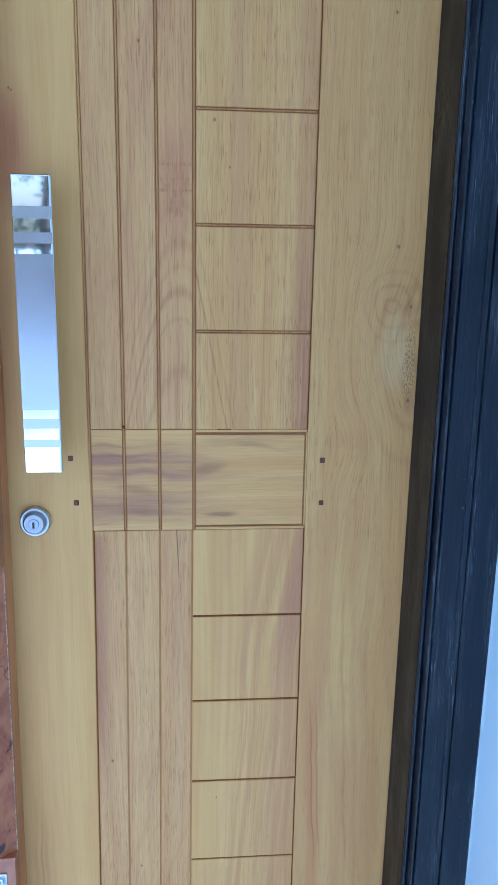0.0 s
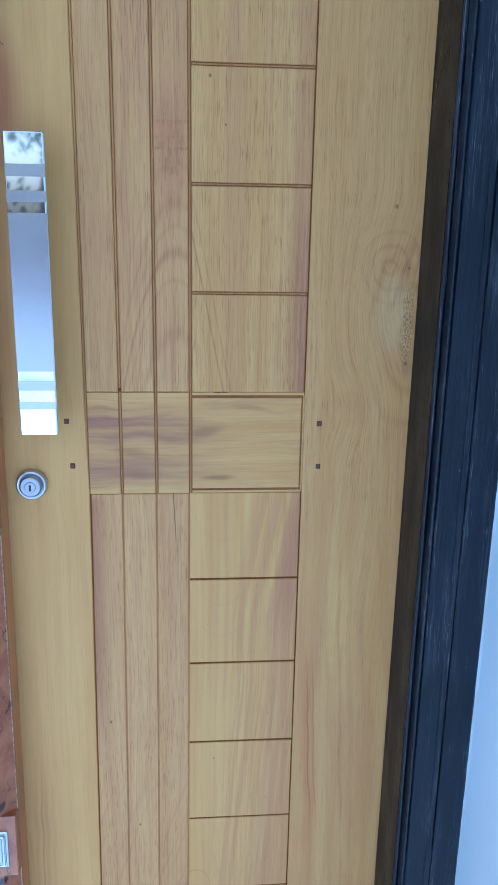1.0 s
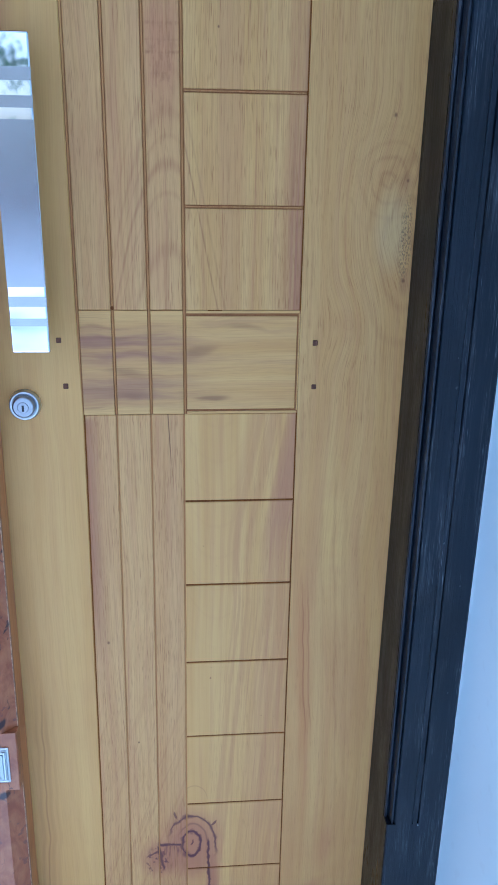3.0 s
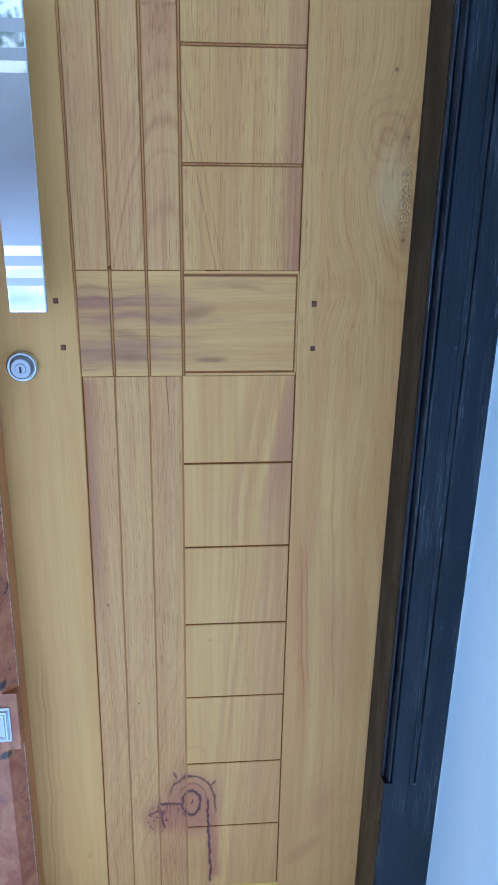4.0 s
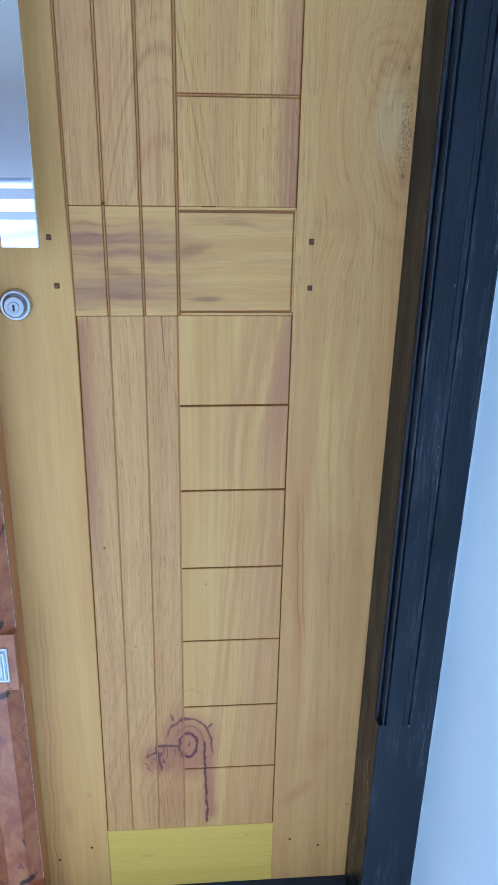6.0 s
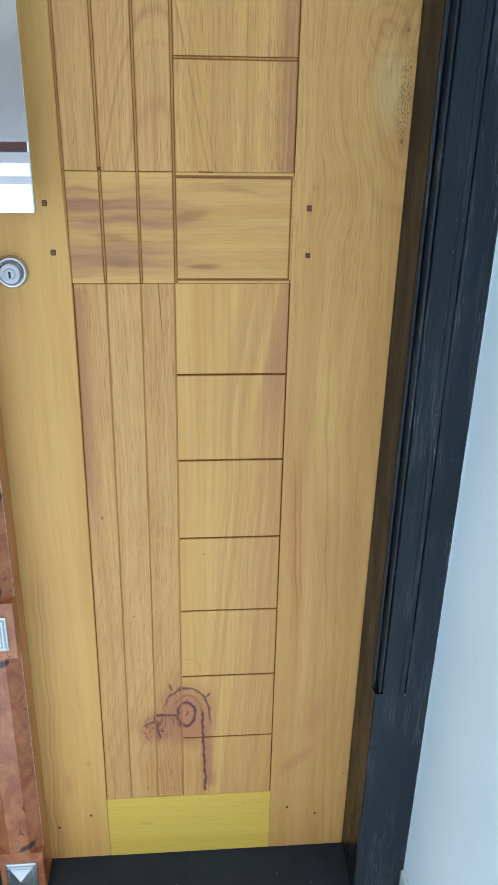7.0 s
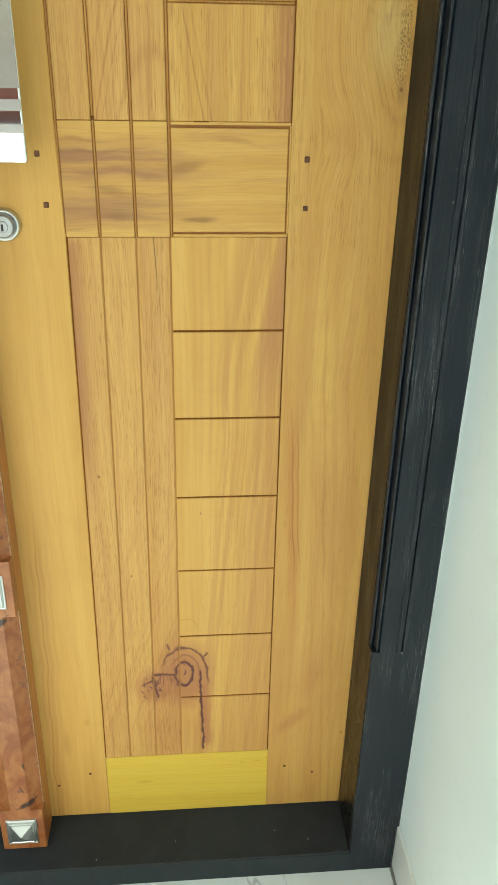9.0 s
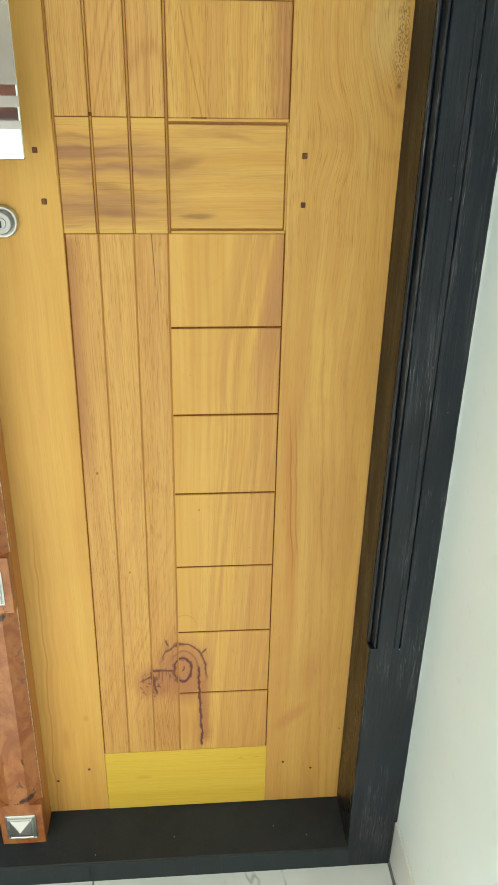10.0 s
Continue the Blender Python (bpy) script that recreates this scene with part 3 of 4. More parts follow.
M_PEG = plain("dark_wood_peg", (0.150, 0.062, 0.028), 0.85, 0.5, 220.0)
M_PAVE = stone("yard_paving", (0.80, 0.80, 0.78), (0.87, 0.86, 0.84), (0.62, 0.62, 0.60), 0.7)
M_BRICK = plain("terracotta_plaster", (0.36, 0.135, 0.085), 0.8, 0.35, 9.0)
M_BARK = plain("tree_bark", (0.11, 0.075, 0.05), 0.85, 0.5, 30.0)
M_LEAF = plain("hedge_leaf", (0.075, 0.135, 0.040), 0.5, 0.5, 8.0)
M_CEIL = plain("porch_ceiling_paint", (0.66, 0.67, 0.68), 0.7, 0.08, 4.0)


# ---------------------------------------------------------------- mesh helpers
def box(x0, x1, y0, y1, z0, z1, bevel=0.0, segments=1):
    bm = bmesh.new()
    bmesh.ops.create_cube(bm, size=1.0, matrix=Matrix.Translation(((x0 + x1) / 2, (y0 + y1) / 2, (z0 + z1) / 2)) @ Matrix.Diagonal((x1 - x0, y1 - y0, z1 - z0, 1)))
    if bevel:
        bmesh.ops.bevel(bm, geom=bm.edges[:], offset=bevel, segments=segments, profile=0.5, affect="EDGES")
    return bm


def extrude(profile, z0, z1):
    """A closed outline in x and y, run from z0 to z1."""
    bm = bmesh.new()
    low = [bm.verts.new((x, y, z0)) for x, y in profile]
    high = [bm.verts.new((x, y, z1)) for x, y in profile]
    n = len(profile)
    for i in range(n):
        bm.faces.new((low[i], low[(i + 1) % n], high[(i + 1) % n], high[i]))
    bm.faces.new(low[::-1])
    bm.faces.new(high)
    bmesh.ops.recalc_face_normals(bm, faces=bm.faces[:])
    return bm


def lathe(steps, centre, sides=40):
    """A turned form about an axis along y: steps of (radius, y)."""
    bm = bmesh.new()
    cx, cz = centre
    rows = [[bm.verts.new((cx + r * math.cos(2 * math.pi * k / sides), y, cz + r * math.sin(2 * math.pi * k / sides))) for k in range(sides)] for r, y in steps]
    for a, b in zip(rows, rows[1:]):
        for k in range(sides):
            bm.faces.new((a[k], a[(k + 1) % sides], b[(k + 1) % sides], b[k]))
    bm.faces.new(rows[0])
    bm.faces.new(rows[-1][::-1])
    bmesh.ops.recalc_face_normals(bm, faces=bm.faces[:])
    for f in bm.faces:
        f.smooth = len(f.verts) == 4
    return bm


def part(name, bm, material, parent=None, label=""):
    me = bpy.data.meshes.new(name)
    bm.to_mesh(me)
    bm.free()
    me.materials.append(material)
    ob = new(name, me)
    ob.parent = parent
    return tagged(ob, label)


def thing(name, label, category, kind="", group=""):
    return tagged(new(name), label, category, group, kind)


# ---------------------------------------------------------------- plan, in metres
LEFT, RIGHT = -0.275, 0.2695       # the leaf's edges
V1, V2, V3, V4, V5 = -0.1250, -0.0840, -0.0415, 0.0, 0.1385   # upright joints
LOW_TOP, LOW_FOOT = (-0.1228, -0.0836, -0.0420, -0.0018), (-0.1326, -0.0918, -0.0486, -0.0066)   # the same below the lock rail, at its top and foot
FOOT, KICK = 0.0440, 0.1795          # underside of the leaf, top of the bottom rail
RAIL0, RAIL1 = 1.0415, 1.1690      # lock rail
HEAD = 2.06
FRONT = -0.100                     # face of the frame
WALL = 0.3509                      # face of the side wall
EDGE = 0.3500                      # outer edge of the frame, above its foot
STOP = 0.476                       # where the mouldings of the frame end

# ---------------------------------------------------------------- the setting
ground = tagged(part("ground", box(-400, 400, -400, 400, -0.30, -0.04), M_PAVE), "pale grey paved yard in front of the porch", "ground", kind="structure")
floor = tagged(part("floor", box(-1.6, WALL + 0.2, -2.6, 0.2, -0.12, -0.010), M_GROUT), "porch floor of large pale veined tiles", "floor", kind="structure")
wall_right = tagged(part("wall_right", box(WALL, WALL + 0.18, -2.6, 0.2, -0.012, 2.7, 0.004), M_WALL), "white plastered side wall beside the door frame", "wall", kind="structure")
wall_front = tagged(part("wall_front", box(-1.6, -0.62, -0.06, 0.14, -0.012, 2.7), M_WALL), "white plastered wall beyond the door", "wall", kind="structure")
wall_over = tagged(part("wall_over_door", box(-0.62, WALL, -0.06, 0.14, 2.20, 2.7), M_WALL), "white plastered wall over the door", "wall", kind="structure")
wall_left = tagged(part("wall_left", box(-1.78, -1.6, -1.0, 0.2, -0.012, 2.7), M_WALL), "white plastered wall closing the porch", "wall", kind="structure")
# ceiling out of view, added and sized to block direct sun from the door
ceiling = tagged(part("ceiling", box(-1.8, WALL + 0.2, -2.6, 0.2, 2.7, 2.82), M_CEIL), "plain pale porch ceiling, added unseen to shade the door", "ceiling", kind="structure")
inside = tagged(part("wall_inside", box(-0.7, WALL + 0.2, 0.30, 0.34, -0.006, 2.7), M_CEIL), "plain wall behind the closed door", "wall", kind="structure")

# door frame: jamb with stopped mouldings, plain foot, sill and head
door_frame = thing("door_frame", "black-painted moulded wooden frame round the door", "door frame", "structure")
OUT = WALL - 0.0005


def arc(cx, cy, r, a0, a1, n=5):
    return [(cx + r * math.cos(radians(a0 + (a1 - a0) * i / n)), cy + r * math.sin(radians(a0 + (a1 - a0) * i / n))) for i in range(n + 1)]


moulded = [(RIGHT + 0.001, 0.05), (RIGHT + 0.001, -0.0815)]
moulded += arc(RIGHT + 0.0032, -0.0835, 0.0022, 180, 330)
moulded += [(RIGHT + 0.0062, -0.0838), (RIGHT + 0.0068, -0.0945)]
moulded += arc(RIGHT + 0.0086, -0.0965, 0.0020, 170, 300)
moulded += [(RIGHT + 0.0106, -0.0960), (RIGHT + 0.0118, FRONT + 0.0010), (RIGHT + 0.0128, FRONT)]
moulded += [(0.3050, FRONT), (0.3060, FRONT + 0.0010), (0.3070, FRONT), (0.3125, FRONT), (0.3138, FRONT + 0.0040), (0.3150, FRONT), (EDGE - 0.002, FRONT), (EDGE, FRONT + 0.002), (EDGE, 0.05)]
part("jamb", extrude(moulded, STOP, 2.16), M_BLACK, door_frame, "black jamb with beads and grooves")
foot_outline = [(RIGHT + 0.001, 0.05), (RIGHT + 0.001, FRONT + 0.0015), (RIGHT + 0.0025, FRONT), (OUT - 0.002, FRONT), (OUT, FRONT + 0.002), (OUT, 0.05)]
foot = extrude(foot_outline, 0.100, STOP)
for v in foot.verts:
    if v.co.x > 0.34 and v.co.z > 0.3:
        v.co.x += EDGE - OUT
part("jamb_foot", foot, M_BLACK, door_frame, "plain black foot of the jamb, widening downwards")
low_outline = [(RIGHT + 0.001, 0.05), (RIGHT + 0.001, FRONT + 0.0015), (RIGHT + 0.0025, FRONT), (0.3440, FRONT), (0.3470, FRONT + 0.003), (0.3470, 0.05)]
part("jamb_base", extrude(low_outline, -0.0038, 0.100), M_BLACK, door_frame, "notched base of the jamb")
part("reveal", box(RIGHT + 0.0003, RIGHT + 0.0012, -0.0800, 0.004, 0.0435, 2.16), M_REVEAL, door_frame, "glossy black reveal")
part("reveal", box(RIGHT + 0.0003, RIGHT + 0.0012, -0.0975, -0.0801, 0.0415, STOP - 0.001), M_REVEAL, door_frame, "glossy black reveal")
part("nail", lathe([(0.0009, FRONT - 0.0008), (0.0013, FRONT + 0.002)], (0.3138, STOP - 0.003), 10), M_GROUT, door_frame, "small nail head")
sill_outline = [(FRONT, -0.003), (FRONT, 0.0385), (FRONT + 0.003, 0.0405), (0.05, 0.0432), (0.05, -0.003)]
sill = bmesh.new()
ends = [[sill.verts.new((xx, yy, zz)) for yy, zz in sill_outline] for xx in (-0.62, RIGHT + 0.0005)]
for i in range(5):
    sill.faces.new((ends[0][i], ends[0][(i + 1) % 5], ends[1][(i + 1) % 5], ends[1][i]))
sill.faces.new(ends[0])
sill.faces.new(ends[1][::-1])
bmesh.ops.recalc_face_normals(sill, faces=sill.faces[:])
part("sill", sill, M_SILL, door_frame, "low black sill under the door")
for fx, fy in ((-0.020, -0.060), (0.150, -0.050), (0.205, -0.070), (-0.150, -0.085)):
    part("paint_fleck", box(fx - 0.0007, fx + 0.0007, fy - 0.0009, fy + 0.0009, 0.0405, 0.0424, 0.0003), M_GROUT, door_frame, "tiny white fleck of paint")
part("sill_nosing", box(-0.62, RIGHT + 0.0045, FRONT - 0.0005, FRONT + 0.001, -0.0038, 0.0395, 0.0003), M_NOSE, door_frame, "blue-black painted front of the sill")
part("head", box(-0.62, OUT, FRONT, 0.05, 2.16, 2.24, 0.003), M_BLACK, door_frame)
part("far_jamb", box(-0.62, -0.56, FRONT, 0.05, 0.048, 2.16, 0.003), M_BLACK, door_frame)

# filler between the frame and the side wall, uneven along the paint line
crack = random.Random(3)
bead = bmesh.new()
rows = []
for k in range(121):
    zz = 0.100 + 2.06 * k / 120
    near = EDGE + (OUT - EDGE) * max(0.0, min(1.0, (STOP - zz) / (STOP - 0.10))) + 0.0003
    dip = FRONT + 0.0035 + crack.uniform(-0.0012, 0.0012)
    rows.append([bead.verts.new(c) for c in ((near - 0.002, 0.045, zz), (near - 0.0012 + crack.uniform(0, 0.0010), dip, zz), (WALL + 0.001, dip - 0.012, zz), (WALL + 0.001, 0.045, zz))])
for a, b in zip(rows, rows[1:]):
    for k in range(3):
        bead.faces.new((a[k], a[k + 1], b[k + 1], b[k]))
bmesh.ops.recalc_face_normals(bead, faces=bead.faces[:])
part("filler", bead, M_WALL, wall_right, "uneven white filler against the black frame")

# skirting along the side wall
baseboard = tagged(part("baseboard", box(0.3478, WALL + 0.001, -2.6, FRONT + 0.02, -0.0045, 0.098, 0.0025), M_SKIRT), "pale tile skirting along the white side wall", "baseboard", kind="structure")

# ---------------------------------------------------------------- the door
door = thing("door_1", "closed yellow-brown solid wood door with grooved planks and blocks", "door", "structure")
Y0, BACK = 0.0, 0.040
rnd = random.Random(5)


def proud():
    return rnd.uniform(-0.00035, 0.00025)


def slab(name, x0, x1, z0, z1, material, label="", bevel=0.0007, lift=0.0):
    return part(name, box(x0, x1, Y0 - lift + proud(), BACK - 0.012, z0, z1, bevel), material, door, label)


# groove bottom, its shade deepened by the dark wood colour
part("core", box(LEFT + 0.004, RIGHT - 0.004, 0.0022, BACK, FOOT + 0.004, HEAD - 0.004), M_GROOVE_SHADE, door, "recessed wood in the grooves, darkened for shade")


def low_x(n, z):
    """Upright joint n below the lock rail, at height z."""
    return LOW_FOOT[n] + (LOW_TOP[n] - LOW_FOOT[n]) * (z - KICK) / (RAIL0 - KICK)


def plate(outline, y0, y1, bevel=0.0007):
    """A board with a straight-edged outline in x and z."""
    bm = extrude([(x, z) for x, z in outline], 0.0, 1.0)
    for v in bm.verts:
        v.co = Vector((v.co.x, y0 + (y1 - y0) * v.co.z, v.co.y))
    bmesh.ops.recalc_face_normals(bm, faces=bm.faces[:])
    bmesh.ops.bevel(bm, geom=[e for e in bm.edges if all(abs(v.co.y - y0) < 1e-6 for v in e.verts)], offset=bevel, segments=1, profile=0.5, affect="EDGES")
    return bm


def low_plate(a, b, z0, z1, gap, y0):
    """A board between the lower joints a and b (a number past the joints is the hinge stile)."""
    left = [low_x(a, z) + gap for z in (z0, z1)]
    right = [low_x(b, z) - gap if b < 4 else V5 - 0.0009 for z in (z0, z1)]
    return plate([(left[0], z0), (right[0], z0), (right[1], z1), (left[1], z1)], y0, BACK - 0.012)


stile_outline = [(LEFT, FOOT), (low_x(0, KICK) - 0.0008, FOOT), (low_x(0, KICK) - 0.0008, KICK), (low_x(0, RAIL0) - 0.0012, RAIL0), (V1 - 0.0016, RAIL1), (V1 - 0.0016, HEAD), (LEFT, HEAD)]
part("stile", plate(stile_outline, Y0 + 0.0001, BACK - 0.012, 0.0010), M_LEFT, door, "smooth yellow lock stile")
slab("stile", V5 + 0.0007, RIGHT + 0.0002, FOOT, HEAD, M_RIGHT, "smooth yellow hinge stile with a bark flake", 0.0004)
slab("bottom_rail", LOW_FOOT[0] - 0.0004, V5 + 0.0008, FOOT, KICK - 0.0006, M_FOOT, "bright yellow bottom rail", 0.0004)
slab("top_rail", V1 - 0.0012, V5 + 0.0008, 1.90, HEAD, M_RAIL, "", 0.0006)

# three upright planks above the lock rail and three below it
for n, (a, b) in enumerate(((V1, V2), (V2, V3), (V3, V4))):
    slab("plank", a + 0.0019, b - 0.0019, RAIL1 + 0.0008, 1.8995, M_PLANK)
for n in range(3):
    part("plank", low_plate(n, n + 1, KICK, RAIL0 - 0.0005, 0.0009, proud()), M_PLANK, door)

# lock rail: three grooved squares and the framed panel
lock_rail = slab("lock_rail", V1 + 0.0019, V2 - 0.0019, RAIL0, RAIL1, M_RAIL, "lock rail with smoky purple-brown streaks", 0.0005)
for a, b in ((V2, V3), (V3, V4)):
    part("rail_piece", box(a + 0.0019, b - 0.0019, proud(), BACK - 0.012, RAIL0, RAIL1, 0.0005), M_RAIL, lock_rail)
part("rail_piece", box(V4 + 0.0022, V5 - 0.0032, proud(), BACK - 0.012, 1.0475, 1.1625, 0.0006), M_RAIL, lock_rail)
part("rail_piece", box(V4 + 0.0022, V5 - 0.0006, 0.0004, BACK - 0.013, 1.1658, RAIL1, 0.0004), M_RAIL, lock_rail)
part("rail_piece", box(V4 + 0.0022, V5 - 0.0006, 0.0004, BACK - 0.013, RAIL0, 1.0446, 0.0004), M_RAIL, lock_rail)
part("rail_piece", box(V5 - 0.0014, V5 + 0.0004, 0.0004, BACK - 0.013, RAIL0 + 0.0035, RAIL1 - 0.0035, 0.0003), M_RAIL, lock_rail)

# column of blocks
low_rows = [KICK + 0.0006, 0.3075, 0.4330, 0.5560, 0.6810, 0.8025, 0.9240, RAIL0 - 0.0004]
high_rows = [RAIL1 + 0.0004, 1.2870, 1.4075, 1.5310, 1.6540, 1.7770, 1.8990]
for rows, gap in ((low_rows, 0.0013), (high_rows, 0.0020)):
    last = len(rows) - 2
    for i, (a, b) in enumerate(zip(rows, rows[1:])):
        z0, z1 = a + (gap if i else 0.0), b - (gap if i < last else 0.0)
        if rows is high_rows:
            slab("block", V4 + 0.0022, V5 - 0.0009, z0, z1, M_BLOCK)
        else:
            part("block", low_plate(3, 4, z0, z1, 0.0010, proud()), M_BLOCK, door)
        if gap > 0.0018 and i:
            part("bead", box(V4 + 0.003, V5 - 0.002, 0.0008, 0.006, a - 0.0009, a + 0.0009, 0.0004), M_BEAD, door)

# beads in the wide upright grooves
for vx in (V1, V2, V3, V4):
    part("bead", box(vx - 0.0011, vx + 0.0011, 0.0008, 0.006, RAIL0, 1.8990, 0.0005), M_BEAD, door)

# the first, darker one has joint shade in its colour
for n in range(4):
    part("bead", plate([(low_x(n, KICK) - 0.0016, KICK), (low_x(n, KICK) + 0.0016, KICK), (low_x(n, RAIL0) + 0.0016, RAIL0 - 0.0004), (low_x(n, RAIL0) - 0.0016, RAIL0 - 0.0004)], 0.0012, 0.006, 0.0002), M_BEAD if n else M_SHADE_RESIN, door)
# strips painting shade into the joints under the lower blocks and along the hinge stile
for z in low_rows[1:-1]:
    part("joint", box(low_x(3, z) + 0.0014, V5 - 0.0015, 0.0013, 0.006, z - 0.0016, z + 0.0016), M_SHADE_RESIN, door)
for z0, z1 in ((KICK, RAIL0 - 0.0004), (RAIL1 + 0.0004, 1.8990)):
    part("joint", box(V5 - 0.0013, V5 + 0.0011, 0.0016, 0.006, z0, z1), M_SHADE_RESIN, door)

# resin in the groove and a chipped edge over the lock rail
part("resin", lathe([(0.0012, 0.0002), (0.0022, 0.0008), (0.0024, 0.004)], (V2, RAIL1 + 0.003), 12), M_SHADE_RESIN, door, "dark resin spot in a groove")
part("chip", box(0.028, 0.045, -0.0002, 0.004, RAIL1 - 0.0002, RAIL1 + 0.0010), M_SHADE_RESIN, door, "dark chipped edge")

# square pegs of the joints
for px, pz, s in ((-0.1480, 1.1340, 0.0030), (-0.1430, 1.0780, 0.0031), (0.1580, 1.1300, 0.0031), (0.1585, 1.0750, 0.0029)):
    part("peg", box(px - s, px + s, -0.0009, 0.006, pz - s * 1.1, pz + s * 1.1, 0.0008), M_PEG, door, "small dark square peg")
for px, pz in ((-0.2150, 0.1195), (-0.1610, 0.1445), (0.1690, 0.1395), (0.2180, 0.1215)):
    part("peg", lathe([(0.0020, -0.0007), (0.0026, 0.0005), (0.0026, 0.005)], (px, pz), 14), M_PEG, door, "small dark round plug")

# pull handle: flat bar with polished ends, satin middle and satin stripes, on two stand-offs
HX0, HX1, HZ0, HZ1, HY = -0.1925, -0.1505, 1.1295, 1.4540, -0.0480
handle = part("pull_handle", box(HX0, HX1, HY, HY + 0.013, HZ0, HZ1, 0.0022, 3), M_CHROME, door, "flat chrome pull handle with satin middle")
for z0, z1, m in ((1.2030, 1.3725, M_SATIN), (1.1815, 1.1925, M_SATIN), (1.1600, 1.1685, M_SATIN), (1.4090, 1.4215, M_SATIN), (1.3835, 1.3950, M_SATIN)):
    part("satin_band", box(HX0 + 0.0008, HX1 - 0.0008, HY - 0.0003, HY + 0.003, z0, z1), m, handle, "satin band")
for zc in (1.1950, 1.3890):
    part("stand_off", lathe([(0.0085, HY + 0.011), (0.0085, -0.004), (0.0125, -0.0035), (0.0125, 0.002)], ((HX0 + HX1) / 2, zc), 24), M_CHROME, handle)

# lock cylinder
LX, LZ = -0.1925, 1.0560
lock = part("lock", lathe([(0.0135, -0.0050), (0.0160, -0.0090), (0.0178, -0.0078), (0.0190, -0.0020), (0.0192, 0.001)], (LX, LZ)), M_NICKEL, door, "round satin nickel lock rosette")
part("cylinder", lathe([(0.0112, -0.0150), (0.0128, -0.0140), (0.0134, -0.0060), (0.0134, -0.003)], (LX, LZ)), M_LOCK, lock)
part("plug", lathe([(0.0060, -0.0160), (0.0066, -0.0154), (0.0066, -0.012)], (LX, LZ), 28), M_LOCK, lock)
part("keyhole", box(LX - 0.0013, LX + 0.0013, -0.0163, -0.012, LZ - 0.0046, LZ + 0.0030), M_DARK, lock, "black key slot")

# ---------------------------------------------------------------- burl post with pyramid studs
post = thing("door_post", "varnished red burl wood post with metal pyramid studs", "post")
PX0, PX1, PY = -0.3045, -0.2338, -0.0570
STUDS = [0.0850, 0.5715, 1.0580, 1.5445]


def leaning(bm):
    """The post leans a little over towards the door as it rises."""
    for v in bm.verts:
        v.co.x += 0.0105 * (v.co.z - 0.05)
    return bm


part("post_side", leaning(box(PX0 + 0.001, PX1, PY + 0.020, -0.0006, 0.0430, 2.10, 0.0008)), M_SIDE, post, "straight-grained flank of the post")
full = [(PX0, PY + 0.0205), (PX0, PY + 0.0015), (PX0 + 0.0015, PY), (PX1 - 0.0015, PY), (PX1, PY + 0.0015), (PX1, PY + 0.0205)]
cut = [(PX0, PY + 0.0205), (PX0, PY + 0.0150), (PX0 + 0.0200, PY), (PX1 - 0.0200, PY), (PX1 - 0.0010, PY + 0.0140), (PX1, PY + 0.0150), (PX1, PY + 0.0205)]
edge = 0.0430
for i, zc in enumerate(STUDS):
    z0, z1 = (0.0430 if i == 0 else zc - 0.043), zc + 0.050
    part("stud_block", leaning(extrude(full, z0, z1)), M_BURL, post, "square block of burl under a stud")
    top = (STUDS[i + 1] - 0.043) if i + 1 < len(STUDS) else 2.10
    shaft = part("shaft", leaning(extrude(cut, z1, top)), M_BURL, post, "chamfered burl shaft with pale worn edges")
    shaft.data.materials.append(M_WORN)
    shaft.data.polygons[4].material_index = 1


def frustum(cx, cz, levels):
    bm = bmesh.new()
    rows = [[bm.verts.new((cx + sx * h, yy, cz + sz * h * 1.15)) for sx, sz in ((-1, -1), (1, -1), (1, 1), (-1, 1))] for h, yy in levels]
    for a, b in zip(rows, rows[1:]):
        for k in range(4):
            bm.faces.new((a[k], a[(k + 1) % 4], b[(k + 1) % 4], b[k]))
    bm.faces.new(rows[0][::-1])
    bm.faces.new(rows[-1])
    bmesh.ops.recalc_face_normals(bm, faces=bm.faces[:])
    return bm


for zc in STUDS:
    cx = (PX0 + PX1) / 2 - 0.001
    plate = part("stud", leaning(frustum(cx, zc, [(0.0245, PY + 0.001), (0.0245, PY - 0.0020), (0.0225, PY - 0.0030), (0.0212, PY - 0.0018), (0.0200, PY - 0.0050), (0.0180, PY - 0.0056), (0.0168, PY - 0.0040)])), M_NICKEL, post, "stepped square metal stud")
    part("pyramid", leaning(frustum(cx, zc, [(0.0166, PY - 0.002), (0.0166, PY - 0.0055), (0.0010, PY - 0.0130)])), M_NICKEL, plate, "polished pyramid point")

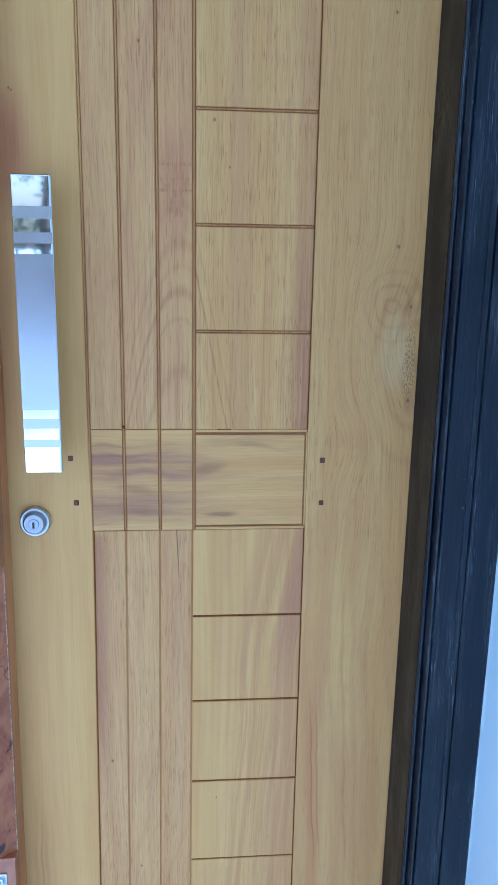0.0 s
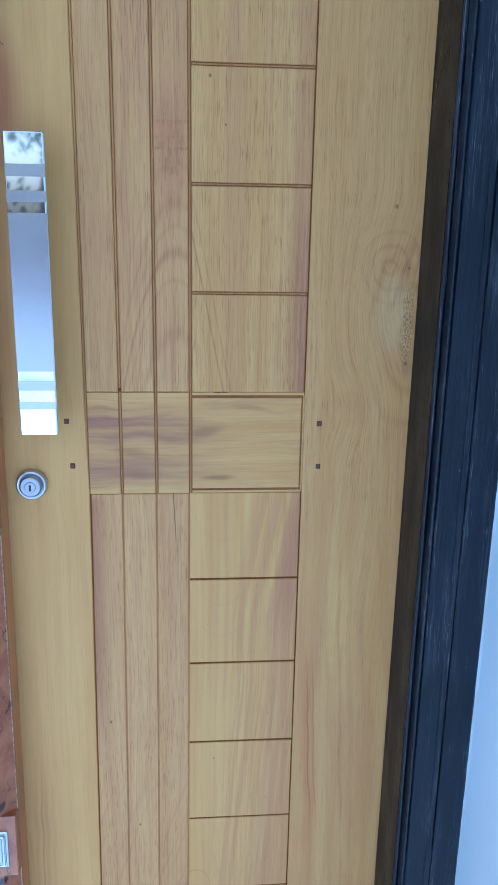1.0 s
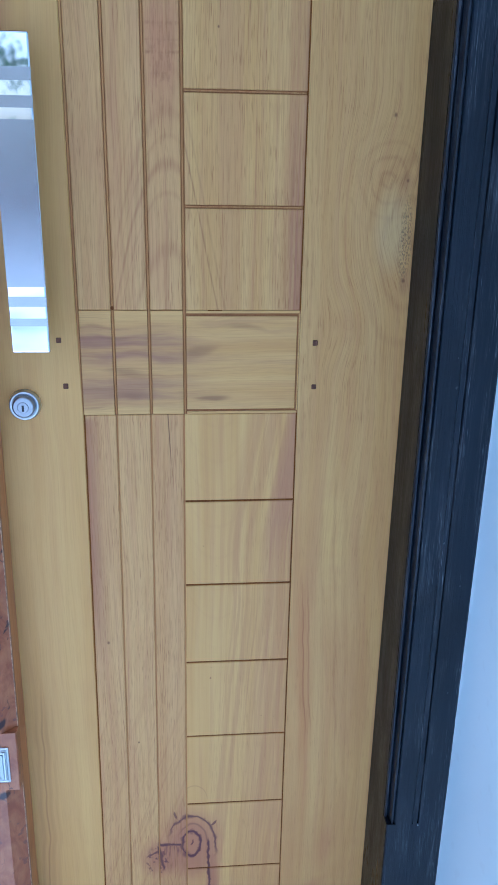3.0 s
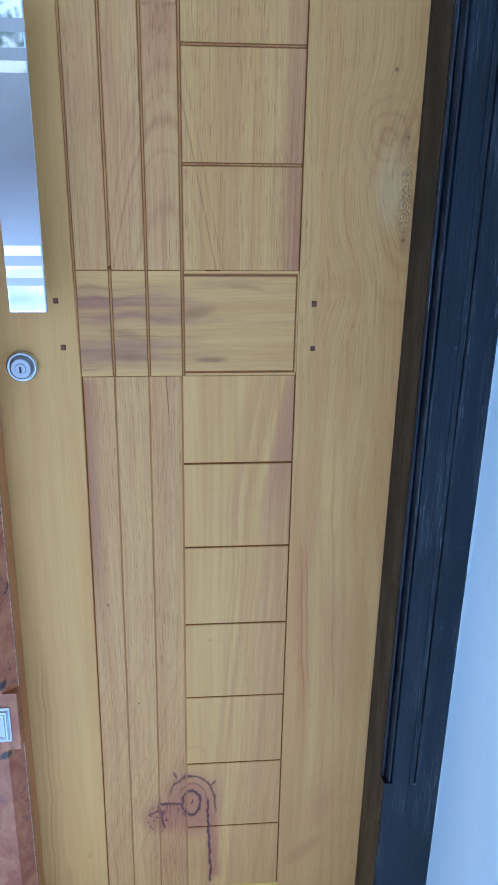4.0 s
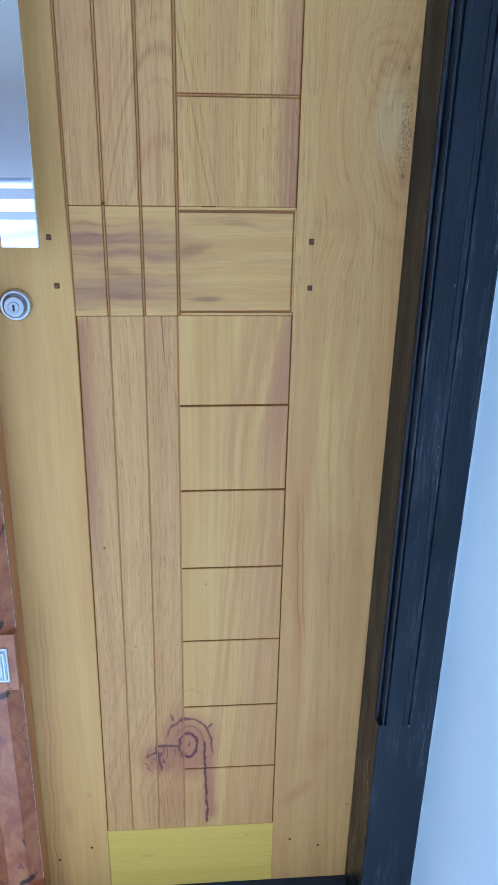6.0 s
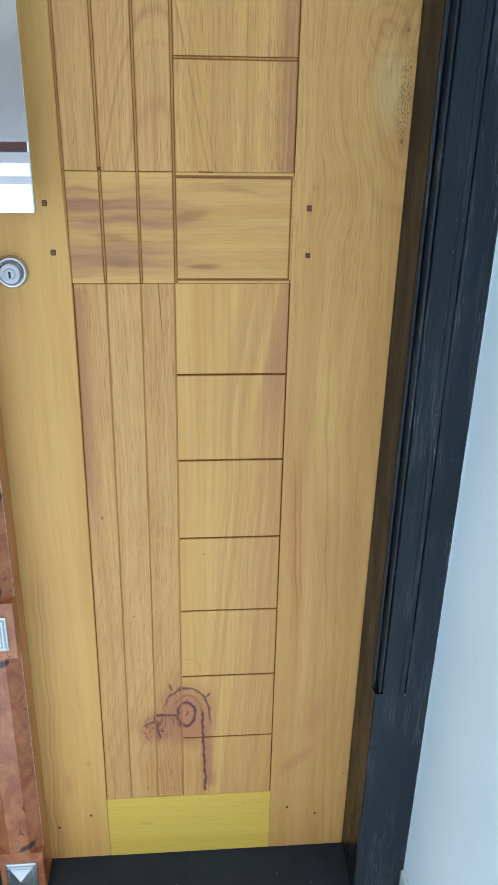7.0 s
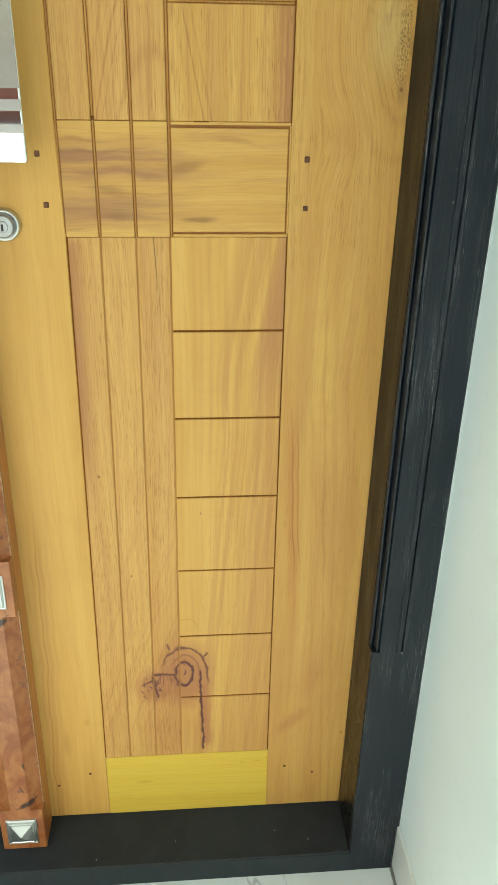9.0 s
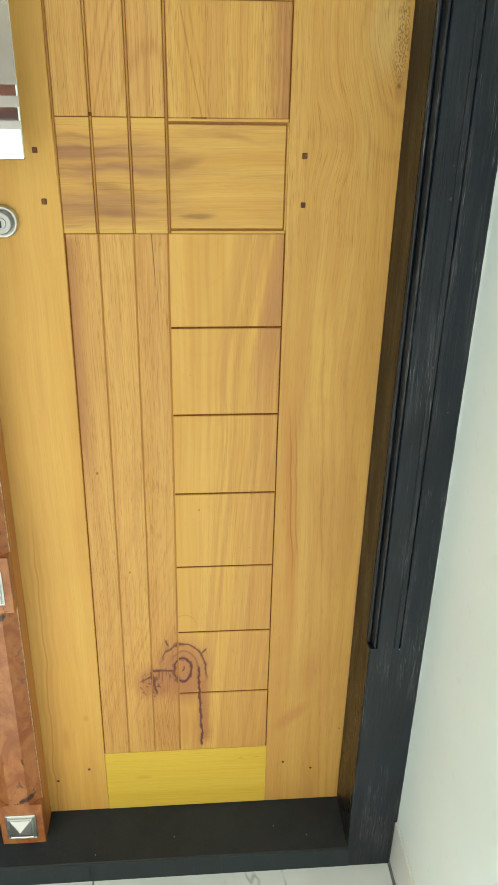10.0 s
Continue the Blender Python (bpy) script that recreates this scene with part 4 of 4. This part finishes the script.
# ---------------------------------------------------------------- the yard that the handle mirrors
garden_wall = tagged(part("garden_wall", box(-12, 11, -14.2, -14.0, -0.05, 1.15, 0.01), M_BRICK), "low terracotta garden wall across the yard", "wall")
hb = random.Random(8)
leaves = bmesh.new()
for _ in range(3000):
    c = Vector((hb.uniform(-9, 8), hb.gauss(-15.0, 0.35), hb.uniform(0.0, 1.9) + 0.35 * math.sin(hb.uniform(0, 6))))
    q = Euler((hb.uniform(0, 6), hb.uniform(0, 6), hb.uniform(0, 6))).to_matrix()
    s = hb.uniform(0.08, 0.17)
    leaves.faces.new([leaves.verts.new(c + q @ Vector(p) * s) for p in ((-1, 0, 0), (0, -0.45, 0.1), (1, 0, 0), (0, 0.45, 0.1))])
tagged(part("hedge", leaves, M_LEAF), "loose green hedge behind the garden wall", "hedge", kind="stuff")

tree = thing("tree", "slim young tree with a loose green crown in the yard", "tree")
trunk = bmesh.new()
rows = []
for k in range(9):
    h = -0.05 + 0.42 * k
    cx, cy, r = -1.60 + 0.05 * math.sin(1.3 * k), -9.0 + 0.04 * math.cos(1.7 * k), 0.075 - 0.006 * k
    rows.append([trunk.verts.new((cx + r * math.cos(a * math.pi / 5), cy + r * math.sin(a * math.pi / 5), h)) for a in range(10)])
for lo, hi in zip(rows, rows[1:]):
    for a in range(10):
        trunk.faces.new((lo[a], lo[(a + 1) % 10], hi[(a + 1) % 10], hi[a]))
part("trunk", trunk, M_BARK, tree)
crown = bmesh.new()
clumps = [Vector((-1.6 + hb.gauss(0, 0.75), -9.0 + hb.gauss(0, 0.6), hb.uniform(2.3, 4.2))) for _ in range(26)]
for _ in range(2600):
    c = hb.choice(clumps) + Vector((hb.gauss(0, 0.16), hb.gauss(0, 0.16), hb.gauss(0, 0.13)))
    q = Euler((hb.uniform(0, 6), hb.uniform(0, 6), hb.uniform(0, 6))).to_matrix()
    s = hb.uniform(0.035, 0.075)
    crown.faces.new([crown.verts.new(c + q @ Vector(p) * s) for p in ((-1, 0, 0), (0, -0.45, 0.1), (1, 0, 0), (0, 0.45, 0.1))])
part("crown", crown, M_LEAF, tree)

# ---------------------------------------------------------------- floor tiles
tile_mesh = None
for i in range(4):
    for j in range(5):
        if tile_mesh is None:
            first = part("tile", box(-0.2485, 0.2485, -0.2485, 0.2485, -0.008, 0.0, 0.0008), M_TILE, floor)
            tile_mesh = first.data
            ob = first
        else:
            ob = new("tile", tile_mesh)
            ob.parent = floor
        ob.location = (0.095 - 0.5 * i, -0.2 - 0.5 * j, -0.004)
